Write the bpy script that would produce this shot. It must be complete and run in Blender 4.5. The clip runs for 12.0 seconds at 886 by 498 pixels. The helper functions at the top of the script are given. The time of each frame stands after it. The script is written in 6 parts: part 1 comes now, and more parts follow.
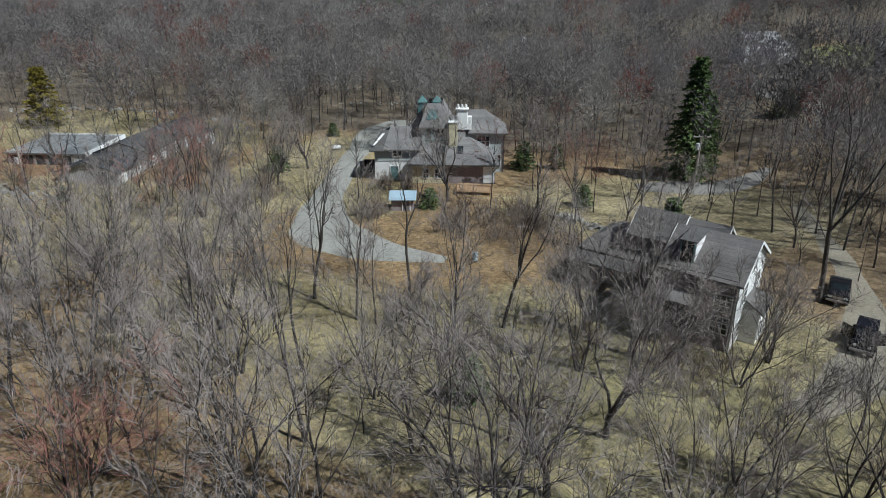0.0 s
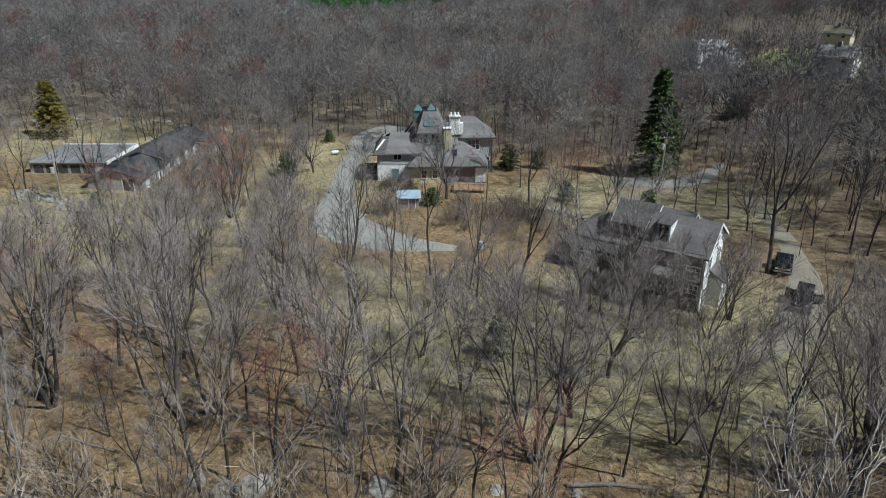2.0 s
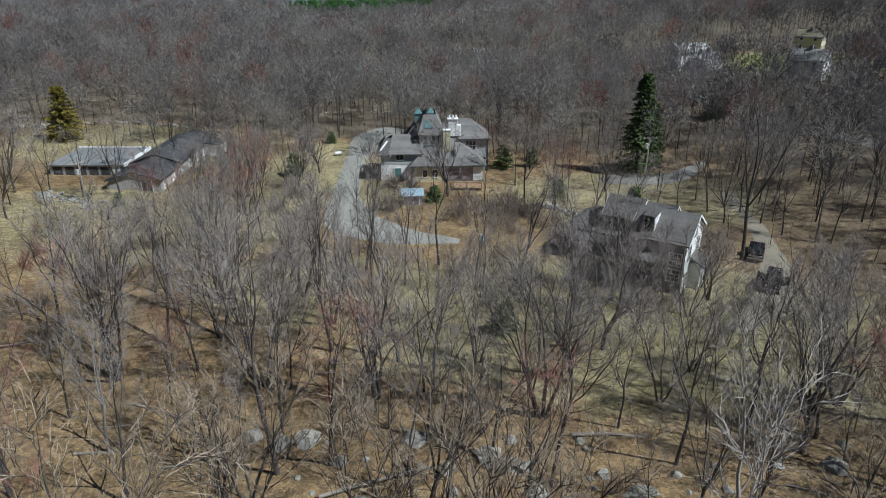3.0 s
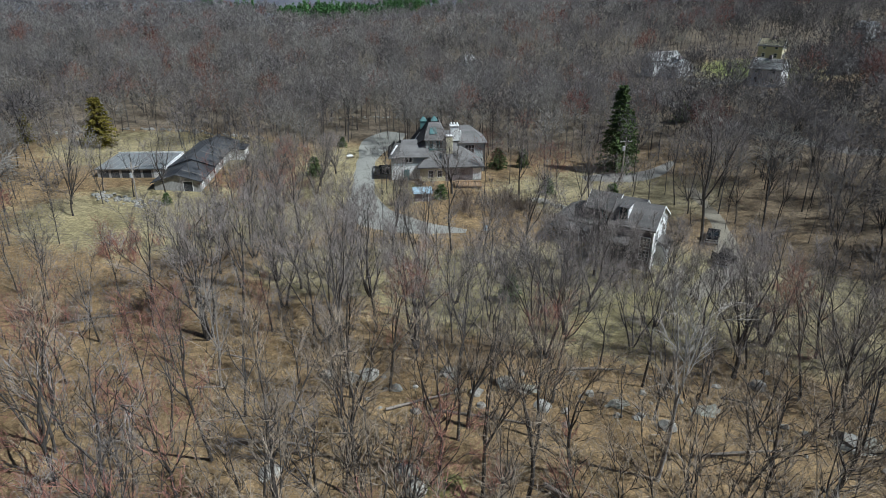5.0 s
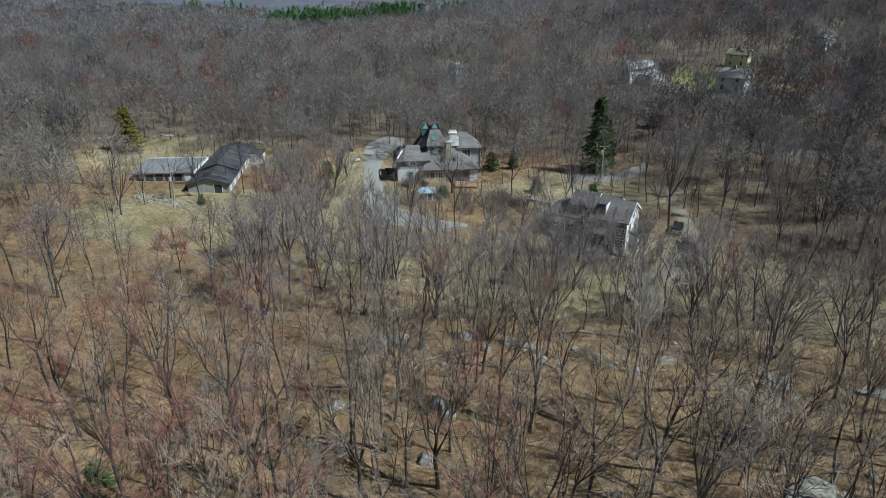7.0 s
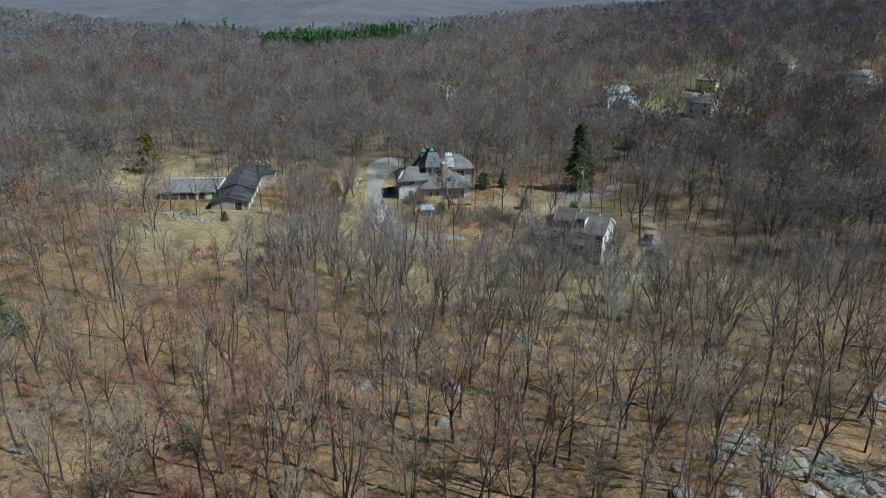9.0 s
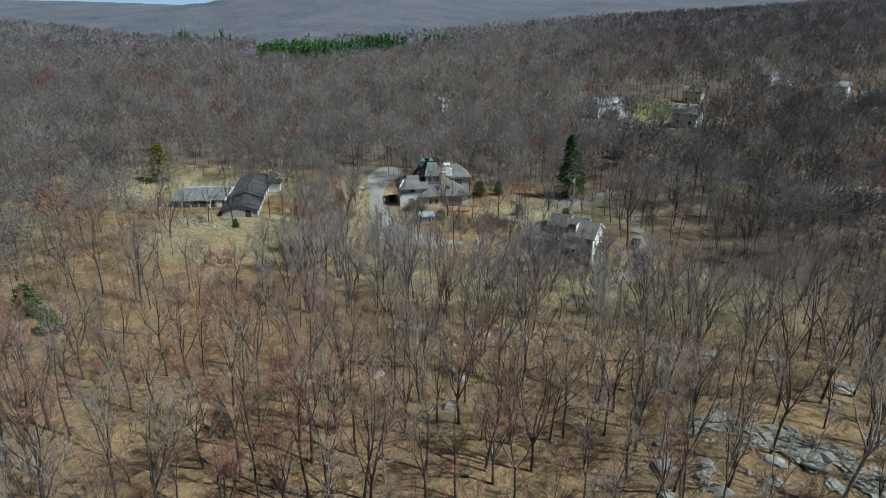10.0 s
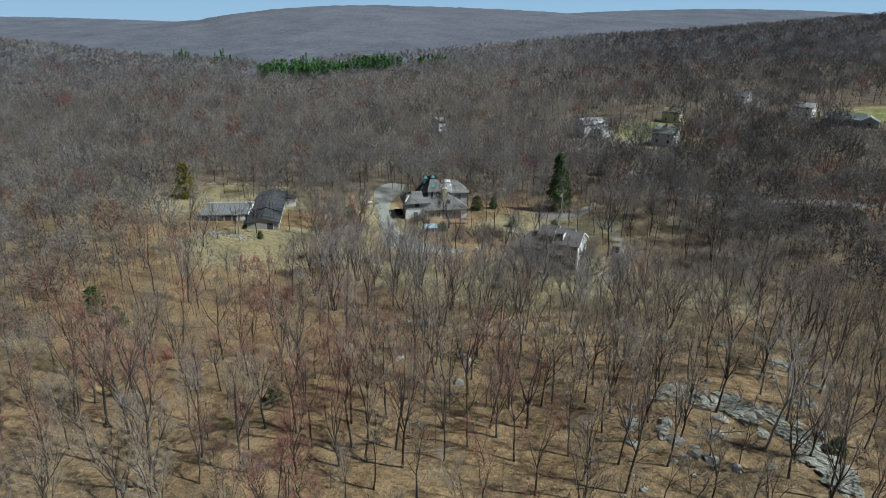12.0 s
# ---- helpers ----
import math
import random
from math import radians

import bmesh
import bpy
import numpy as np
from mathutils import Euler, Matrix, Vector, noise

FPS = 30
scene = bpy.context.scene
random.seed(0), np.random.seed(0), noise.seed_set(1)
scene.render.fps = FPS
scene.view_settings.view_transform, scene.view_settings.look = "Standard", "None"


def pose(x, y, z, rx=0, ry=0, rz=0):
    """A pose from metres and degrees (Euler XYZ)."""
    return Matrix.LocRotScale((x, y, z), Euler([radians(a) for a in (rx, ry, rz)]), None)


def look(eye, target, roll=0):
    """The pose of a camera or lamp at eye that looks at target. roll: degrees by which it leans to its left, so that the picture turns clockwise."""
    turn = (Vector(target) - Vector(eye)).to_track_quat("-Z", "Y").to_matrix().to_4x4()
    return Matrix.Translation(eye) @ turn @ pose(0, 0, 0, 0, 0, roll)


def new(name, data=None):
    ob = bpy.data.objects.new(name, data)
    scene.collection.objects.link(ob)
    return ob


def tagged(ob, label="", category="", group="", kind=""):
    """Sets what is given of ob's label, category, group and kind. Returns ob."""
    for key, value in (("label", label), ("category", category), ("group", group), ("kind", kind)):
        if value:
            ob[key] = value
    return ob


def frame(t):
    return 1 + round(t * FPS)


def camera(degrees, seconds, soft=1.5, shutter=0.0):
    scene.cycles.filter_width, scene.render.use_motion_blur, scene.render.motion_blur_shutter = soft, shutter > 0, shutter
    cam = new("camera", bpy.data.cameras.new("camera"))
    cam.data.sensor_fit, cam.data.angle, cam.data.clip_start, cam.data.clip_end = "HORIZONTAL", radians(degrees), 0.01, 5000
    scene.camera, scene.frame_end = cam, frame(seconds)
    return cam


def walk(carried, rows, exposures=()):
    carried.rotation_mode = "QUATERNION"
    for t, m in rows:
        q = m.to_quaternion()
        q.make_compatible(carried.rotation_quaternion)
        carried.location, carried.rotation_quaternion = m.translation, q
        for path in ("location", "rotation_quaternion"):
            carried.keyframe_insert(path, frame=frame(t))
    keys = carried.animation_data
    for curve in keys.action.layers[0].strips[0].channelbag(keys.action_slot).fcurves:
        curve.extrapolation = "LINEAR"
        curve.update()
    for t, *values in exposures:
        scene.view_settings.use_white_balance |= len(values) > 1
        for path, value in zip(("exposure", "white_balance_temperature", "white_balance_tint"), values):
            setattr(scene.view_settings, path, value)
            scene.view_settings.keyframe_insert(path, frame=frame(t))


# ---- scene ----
cam = camera(70.00, 12.0, 0.8)
PATH = [
    (0, look((11.65, -92.55, 27.33), (-1.57, -1.13, -10.99), 0.01)),
    (0.5, look((10.42, -94.81, 28.09), (-1.22, -3.11, -10.08), -0.02)),
    (1, look((9.25, -97.30, 28.76), (-0.89, -5.37, -9.27), -0.04)),
    (1.5, look((8.22, -100.22, 29.44), (-0.49, -8.15, -8.60), -0.06)),
    (2, look((7.26, -103.56, 30.24), (-0.14, -11.43, -7.93), -0.11)),
    (2.5, look((6.20, -107.04, 31.15), (0.02, -14.88, -7.17), -0.14)),
    (3, look((5.12, -110.63, 32.13), (0.05, -18.38, -6.14), -0.15)),
    (5, look((1.73, -126.04, 36.73), (-0.72, -33.76, -1.72), -0.16)),
    (5.5, look((0.89, -129.87, 37.95), (-0.95, -37.59, -0.55), -0.14)),
    (6, look((0.00, -133.75, 39.17), (-1.16, -41.48, 0.65), -0.12)),
    (6.5, look((-0.95, -137.63, 40.42), (-1.45, -45.39, 1.81), -0.09)),
    (7, look((-1.93, -141.42, 41.74), (-1.72, -49.17, 3.15), -0.07)),
    (9, look((-5.03, -156.15, 47.03), (-2.47, -63.10, 10.50), 0.17)),
    (9.5, look((-6.02, -160.06, 48.13), (-2.83, -66.81, 12.17), 0.19)),
    (10, look((-6.94, -164.12, 49.28), (-3.21, -70.66, 13.91), 0.22)),
    (10.5, look((-7.85, -168.40, 50.48), (-3.70, -74.76, 15.61), 0.24)),
    (11, look((-8.75, -172.80, 51.75), (-4.23, -79.01, 17.37), 0.23)),
    (11.5, look((-9.66, -177.21, 53.02), (-4.84, -83.24, 19.17), 0.21)),
    (12, look((-10.58, -181.64, 54.31), (-5.47, -87.50, 20.97), 0.21)),
]
walk(cam, PATH, [(0, -0.57, 5750, 4), (7, -0.53, 5600, 3), (12, -0.60, 5800, 1)])

# ---- light ----
SUN_DIR = Vector((0.60, -0.225, 0.768)).normalized()
world = bpy.data.worlds.new("sky")
scene.world = world
world.use_nodes = True
wn = world.node_tree
sky = wn.nodes.new("ShaderNodeTexSky")
sky.sky_type = "NISHITA"
sky.sun_disc = False
sky.air_density, sky.dust_density, sky.ozone_density = 1.0, 0.1, 4.0
sky.sun_elevation = math.asin(SUN_DIR.z)
sky.sun_rotation = math.atan2(SUN_DIR.x, SUN_DIR.y)
tint = wn.nodes.new("ShaderNodeMix")
tint.data_type, tint.blend_type = "RGBA", "MULTIPLY"
tint.inputs[0].default_value = 1.0
tint.inputs[7].default_value = (0.84, 1.0, 1.30, 1)
wn.links.new(sky.outputs[0], tint.inputs[6])
wn.links.new(tint.outputs[2], wn.nodes["Background"].inputs[0])
wn.nodes["Background"].inputs[1].default_value = 0.026
sun = new("sun", bpy.data.lights.new("sun", "SUN"))
sun.data.energy = 8.0
sun.data.angle = radians(0.5)
sun.data.color = (1.0, 0.97, 0.92)
sun.matrix_world = look(SUN_DIR * 300, (0, 0, 0))

# ---- materials ----


def material(name, rough=0.85):
    m = bpy.data.materials.new(name)
    m.use_nodes = True
    t = m.node_tree
    b = t.nodes["Principled BSDF"]
    b.inputs["Roughness"].default_value = rough
    b.inputs["Specular IOR Level"].default_value = 0.25
    return m, t, b


def coords(t, scale=1.0, space="Object"):
    c = t.nodes.new("ShaderNodeTexCoord")
    mp = t.nodes.new("ShaderNodeMapping")
    s = scale if isinstance(scale, tuple) else (scale,) * 3
    mp.inputs["Scale"].default_value = s
    t.links.new(c.outputs[space], mp.inputs["Vector"])
    return mp.outputs[0]


def world_coords(t, scale=1.0):
    g = t.nodes.new("ShaderNodeNewGeometry")
    mp = t.nodes.new("ShaderNodeMapping")
    s = scale if isinstance(scale, tuple) else (scale,) * 3
    mp.inputs["Scale"].default_value = s
    t.links.new(g.outputs["Position"], mp.inputs["Vector"])
    return mp.outputs[0]


def noise_tex(t, vec, scale, detail=4.0, rough=0.6):
    n = t.nodes.new("ShaderNodeTexNoise")
    n.inputs["Scale"].default_value = scale
    n.inputs["Detail"].default_value = detail
    n.inputs["Roughness"].default_value = rough
    t.links.new(vec, n.inputs["Vector"])
    return n.outputs["Fac"]


def ramp(t, fac, *stops):
    r = t.nodes.new("ShaderNodeValToRGB")
    e = r.color_ramp.elements
    while len(e) < len(stops):
        e.new(0.5)
    for k, (p, c) in zip(e, stops):
        k.position = p
        k.color = (*c, 1) if len(c) == 3 else c
    t.links.new(fac, r.inputs["Fac"])
    return r.outputs["Color"]


def mix(t, fac, a, b, mode="MIX"):
    m = t.nodes.new("ShaderNodeMix")
    m.data_type = "RGBA"
    m.blend_type = mode
    for s, v in ((m.inputs[0], fac), (m.inputs[6], a), (m.inputs[7], b)):
        if isinstance(v, bpy.types.NodeSocket):
            t.links.new(v, s)
        else:
            s.default_value = v if not isinstance(v, tuple) else (*v, 1)
    return m.outputs[2]


def bump(t, b, height, strength=0.5, dist=0.05):
    n = t.nodes.new("ShaderNodeBump")
    n.inputs["Strength"].default_value = strength
    n.inputs["Distance"].default_value = dist
    t.links.new(height, n.inputs["Height"])
    t.links.new(n.outputs[0], b.inputs["Normal"])


def mottled(name, dark, light, scale=3.0, fine=25.0, rough=0.85, strength=0.4, dist=0.03, metal=0.0, per_object=0.0, stretch=(1, 1, 1)):
    """A surface of two tones, at a large and a fine scale."""
    m, t, b = material(name, rough)
    v = coords(t, stretch)
    big = noise_tex(t, v, scale)
    small = noise_tex(t, v, fine, 3)
    c1 = ramp(t, big, (0.3, dark), (0.7, light))
    c2 = ramp(t, small, (0.3, tuple(k * 0.72 for k in dark)), (0.7, tuple(min(1, k * 1.2) for k in light)))
    col = mix(t, 0.45, c1, c2)
    if per_object:
        info = t.nodes.new("ShaderNodeObjectInfo")
        hs = t.nodes.new("ShaderNodeHueSaturation")
        mr = t.nodes.new("ShaderNodeMapRange")
        mr.inputs["To Min"].default_value = 1 - per_object
        mr.inputs["To Max"].default_value = 1 + per_object
        t.links.new(info.outputs["Random"], mr.inputs["Value"])
        t.links.new(mr.outputs[0], hs.inputs["Value"])
        t.links.new(col, hs.inputs["Color"])
        col = hs.outputs[0]
    t.links.new(col, b.inputs["Base Color"])
    b.inputs["Metallic"].default_value = metal
    bump(t, b, small, strength, dist)
    return m


def tree_tint(name, tones, rough=0.9):
    """A woodland surface whose tone changes from tree to tree."""
    m, t, b = material(name, rough)
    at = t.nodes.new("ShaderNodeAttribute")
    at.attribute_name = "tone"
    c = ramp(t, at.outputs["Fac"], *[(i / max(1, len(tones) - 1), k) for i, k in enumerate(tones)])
    g = t.nodes.new("ShaderNodeNewGeometry")
    c2 = ramp(t, g.outputs["Random Per Island"], (0.0, (0.88, 0.88, 0.88)), (1.0, (1.12, 1.12, 1.12)))
    col = mix(t, 1.0, c, c2, "MULTIPLY")
    t.links.new(col, b.inputs["Base Color"])
    # round twigs show a lit side from everywhere, unlike flat ones
    thin = t.nodes.new("ShaderNodeBsdfTranslucent")
    t.links.new(col, thin.inputs["Color"])
    both = t.nodes.new("ShaderNodeMixShader")
    both.inputs[0].default_value = 0.45
    t.links.new(b.outputs[0], both.inputs[1])
    t.links.new(thin.outputs[0], both.inputs[2])
    t.links.new(both.outputs[0], t.nodes["Material Output"].inputs["Surface"])
    return m


M_BARK = mottled("bark", (0.03, 0.026, 0.023), (0.10, 0.088, 0.079), 1.2, 14, 0.92, 0.8, 0.03, per_object=0.25, stretch=(1, 1, 0.3))
M_BARK_PALE = mottled("pale_bark", (0.20, 0.18, 0.16), (0.42, 0.39, 0.36), 1.2, 14, 0.92, 0.8, 0.03, per_object=0.2, stretch=(1, 1, 0.3))
M_TWIG = mottled("twig_bark", (0.145, 0.126, 0.115), (0.355, 0.310, 0.285), 0.4, 6, 0.9, 0.2, 0.01, per_object=0.22)
M_TWIG_BROWN = mottled("brown_twig_bark", (0.165, 0.132, 0.098), (0.40, 0.325, 0.245), 0.4, 6, 0.9, 0.2, 0.01, per_object=0.25)
M_TWIG_PALE = mottled("pale_twig_bark", (0.22, 0.195, 0.17), (0.38, 0.345, 0.305), 0.4, 6, 0.9, 0.2, 0.01, per_object=0.2)
M_TWIG_RED = mottled("red_budding_twig", (0.22, 0.10, 0.075), (0.37, 0.18, 0.14), 0.4, 6, 0.9, 0.2, 0.01, per_object=0.2)
M_BRUSH = mottled("brush_twig", (0.13, 0.10, 0.08), (0.25, 0.20, 0.16), 0.5, 6, 0.95, 0.2, 0.01, per_object=0.2)
M_NEEDLE = mottled("green_needles", (0.045, 0.078, 0.026), (0.13, 0.175, 0.058), 0.5, 5, 0.8, 0.3, 0.02, per_object=0.15)
M_NEEDLE_GOLD = mottled("yellow_green_needles", (0.10, 0.085, 0.012), (0.22, 0.18, 0.03), 0.5, 5, 0.8, 0.3, 0.02)
# the dark end of these tones carries shade painted into the eastern trees
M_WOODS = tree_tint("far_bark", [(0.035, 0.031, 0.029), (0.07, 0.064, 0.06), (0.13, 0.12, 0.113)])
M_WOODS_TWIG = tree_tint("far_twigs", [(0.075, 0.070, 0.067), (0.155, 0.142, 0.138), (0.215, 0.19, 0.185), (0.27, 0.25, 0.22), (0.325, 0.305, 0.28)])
M_WOODS_RED = tree_tint("far_red_twigs", [(0.15, 0.07, 0.06), (0.22, 0.105, 0.085), (0.28, 0.15, 0.12)])

# ---- ground shape ----


def soft(a, k):
    return k * np.logaddexp(0, np.asarray(a, float) / k)


def bell(x, y, cx, cy, sx, sy, h):
    return h * np.exp(-((x - cx) / sx) ** 2 - ((y - cy) / sy) ** 2)


def waves(x, y):
    return (np.sin(x * 0.11 + 1.3) * np.cos(y * 0.09 + 0.4) + 0.6 * np.sin(x * 0.23 - y * 0.19) + 0.4 * np.cos(x * 0.05 + y * 0.31))


def height(x, y):
    """The lie of the land, from the yards to the far ridges."""
    x = np.asarray(x, float)
    y = np.asarray(y, float)
    u = x + 0.35 * y
    z = 0.155 * soft(u - 48, 8) - 0.105 * soft(u - 105, 15) - 0.05 * soft(u - 400, 60)
    z = z + 0.05 * soft(-x - 35, 8) - 0.045 * soft(-x - 90, 15)
    z = z + 0.05 * soft(-y - 50, 8) - 0.05 * soft(-y - 85, 12)
    z = z + 0.04 * soft(y - 60, 20) - 0.04 * soft(y - 180, 40)
    flat = np.clip((np.hypot((x - 8) / 34, (y + 12) / 30) - 0.8) / 0.6, 0, 1)
    z = z + 0.28 * waves(x, y) * flat
    z = z + bell(x, y, 38, -105, 16, 12, 1.6)
    # the plateau breaks off into a valley before the ridges
    edge = y - 440 - 0.75 * soft(x, 20) - 0.5 * soft(-x - 120, 20)
    z = z - 26 * np.clip(edge / 220, 0, 1) ** 2 * (3 - 2 * np.clip(edge / 220, 0, 1)) * (1 - np.clip((y - 1200) / 800, 0, 1))
    far = np.hypot(x, y + 150)
    z = z - 22 * np.clip((far - 800) / 500, 0, 1) ** 2 * (1 / (1 + np.exp((x - 400) / 120)))
    z = z + bell(x, y, -160, 2500, 1050, 700, 104) + bell(x, y, 250, 2700, 500, 600, 8)
    z = z + bell(x, y, 1900, 3700, 1700, 700, 112) + bell(x, y, -2300, 3800, 1800, 700, 86)
    z = z + bell(x, y, 900, 620, 420, 480, 44) + bell(x, y, -700, 620, 260, 200, 30)
    return z


def ground_z(x, y):
    return float(height(x, y))

# ---- building helpers ----


def mesh_object(name, verts, faces, mats, parent=None, label="", smooth=False, index=None):
    me = bpy.data.meshes.new(name)
    me.from_pydata([tuple(v) for v in verts], [], [tuple(f) for f in faces])
    for m in mats if isinstance(mats, (list, tuple)) else [mats]:
        me.materials.append(m)
    if index is not None:
        me.polygons.foreach_set("material_index", index)
    if smooth:
        me.polygons.foreach_set("use_smooth", [True] * len(me.polygons))
    me.update()
    ob = new(name, me)
    if parent is not None:
        ob.parent = parent
    if label:
        tagged(ob, label)
    return ob


def part(name, bm, mat, parent, label=""):
    me = bpy.data.meshes.new(name)
    bmesh.ops.recalc_face_normals(bm, faces=bm.faces)
    bm.to_mesh(me)
    bm.free()
    me.materials.append(mat)
    ob = new(name, me)
    if parent is not None:
        ob.parent = parent
    if label:
        tagged(ob, label)
    return ob


def thing(name, m, label, category, group="", kind=""):
    ob = new(name)
    ob.empty_display_size = 0.3
    ob.matrix_world = m
    return tagged(ob, label, category, group, kind)


def add_box(bm, x0, x1, y0, y1, z0, z1):
    v = [bm.verts.new((x, y, z)) for z in (z0, z1) for x, y in ((x0, y0), (x1, y0), (x1, y1), (x0, y1))]
    for f in ((0, 1, 2, 3), (4, 7, 6, 5), (0, 4, 5, 1), (1, 5, 6, 2), (2, 6, 7, 3), (3, 7, 4, 0)):
        bm.faces.new([v[i] for i in f])
    return bm


def box(x0, x1, y0, y1, z0, z1, bevel=0.0):
    bm = add_box(bmesh.new(), x0, x1, y0, y1, z0, z1)
    if bevel:
        bmesh.ops.bevel(bm, geom=bm.edges[:], offset=bevel, segments=1, affect="EDGES")
    return bm


def prism(points, y0, y1):
    """A profile in x and z, drawn out from y0 to y1."""
    bm = bmesh.new()
    a = [bm.verts.new((x, y0, z)) for x, z in points]
    b = [bm.verts.new((x, y1, z)) for x, z in points]
    n = len(points)
    bm.faces.new(a)
    bm.faces.new(b[::-1])
    for i in range(n):
        bm.faces.new((a[i], b[i], b[(i + 1) % n], a[(i + 1) % n]))
    return bm


def slab(corners, thick):
    """A sheet through the corners, thickened downwards."""
    bm = bmesh.new()
    a = [bm.verts.new(c) for c in corners]
    b = [bm.verts.new((c[0], c[1], c[2] - thick)) for c in corners]
    n = len(corners)
    bm.faces.new(a)
    bm.faces.new(b[::-1])
    for i in range(n):
        bm.faces.new((a[i], b[i], b[(i + 1) % n], a[(i + 1) % n]))
    return bm


# ---- ground ----


def blob(x, y, cx, cy, rx, ry, edge=0.18):
    d = np.hypot((x - cx) / rx, (y - cy) / ry) - 1
    return 1 / (1 + np.exp(np.clip(d / edge, -30, 30)))


def grass_share(x, y):
    """Where there is mown grass rather than fallen leaves."""
    g = np.maximum(blob(x, y, 20, -52, 26, 15), 0.9 * blob(x, y, -11, -11, 6, 8))
    g = np.maximum(g, blob(x, y, -12, -46, 14, 10) * 0.7)
    g = np.maximum(g, blob(x, y, 46, -60, 16, 14) * 0.75)
    g = np.maximum(g, blob(x, y, 30, -10, 22, 14) * 0.75)
    g = np.maximum(g, blob(x, y, -25, 2, 10, 22) * 0.85)
    g = np.maximum(g, blob(x, y, -66, 18, 26, 16) * 0.9)
    g = np.maximum(g, blob(x, y, -46, -26, 24, 15) * 0.95)
    g = np.maximum(g, blob(x, y, 100, 86, 22, 20))
    g = np.maximum(g, blob(x, y, 205, 92, 30, 18) * 0.8)
    return np.clip(g, 0, 1)


def lush_share(x, y):
    """Where the grass is already green."""
    return np.clip(blob(x, y, 96, 90, 13, 16) + 0.45 * blob(x, y, 22, -52, 16, 7, 0.5) * 0.6 + 0.7 * blob(x, y, 205, 92, 28, 16), 0, 1)


def rocky_share(x, y):
    g = blob(x, y, 40, -106, 15, 9, 0.3)
    g = np.maximum(g, blob(x, y, 14, -76, 24, 5, 0.4) * 0.6)
    return np.maximum(g, blob(x, y, 50, -84, 14, 6, 0.4) * 0.6)


def ground_sheet():
    xs = np.concatenate([np.linspace(-4600, -420, 34), np.linspace(-400, -150, 36), np.linspace(-146, 146, 147), np.linspace(150, 400, 36), np.linspace(420, 4600, 34)])
    ys = np.concatenate([np.linspace(-900, -260, 10), np.linspace(-240, 140, 191), np.linspace(146, 500, 50), np.linspace(520, 1400, 40), np.linspace(1440, 4700, 50)])
    gx, gy = np.meshgrid(xs, ys)
    gz = height(gx, gy)
    nx, ny = len(xs), len(ys)
    verts = np.stack([gx, gy, gz], -1).reshape(-1, 3)
    i = np.arange(nx * ny).reshape(ny, nx)
    faces = np.stack([i[:-1, :-1], i[:-1, 1:], i[1:, 1:], i[1:, :-1]], -1).reshape(-1, 4)
    ob = mesh_object("ground", verts.tolist(), faces.tolist(), M_GROUND, smooth=True)
    me = ob.data
    flat = me.attributes.new("cover", "FLOAT_COLOR", "POINT")
    x, y = verts[:, 0], verts[:, 1]
    # share of floor painted darker, for the shade in the woods
    wild = np.clip((np.hypot(x, y + 40) - 72) / 90, 0, 1) * (1 - np.clip(3 * grass_share(x, y), 0, 1)) * 0.85
    wild = np.maximum(wild, 0.8 * blob(x, y, 85, -15, 40, 62, 0.3))
    wild = np.maximum(wild, 0.8 * np.clip((y - 12) / 14, 0, 1) * (1 - np.clip(3 * grass_share(x, y), 0, 1)))
    col = np.stack([grass_share(x, y), lush_share(x, y), rocky_share(x, y), wild], -1)
    flat.data.foreach_set("color", col.ravel())
    return tagged(ob, "woodland floor of brown leaf litter with patches of dry grass", "ground", kind="structure")


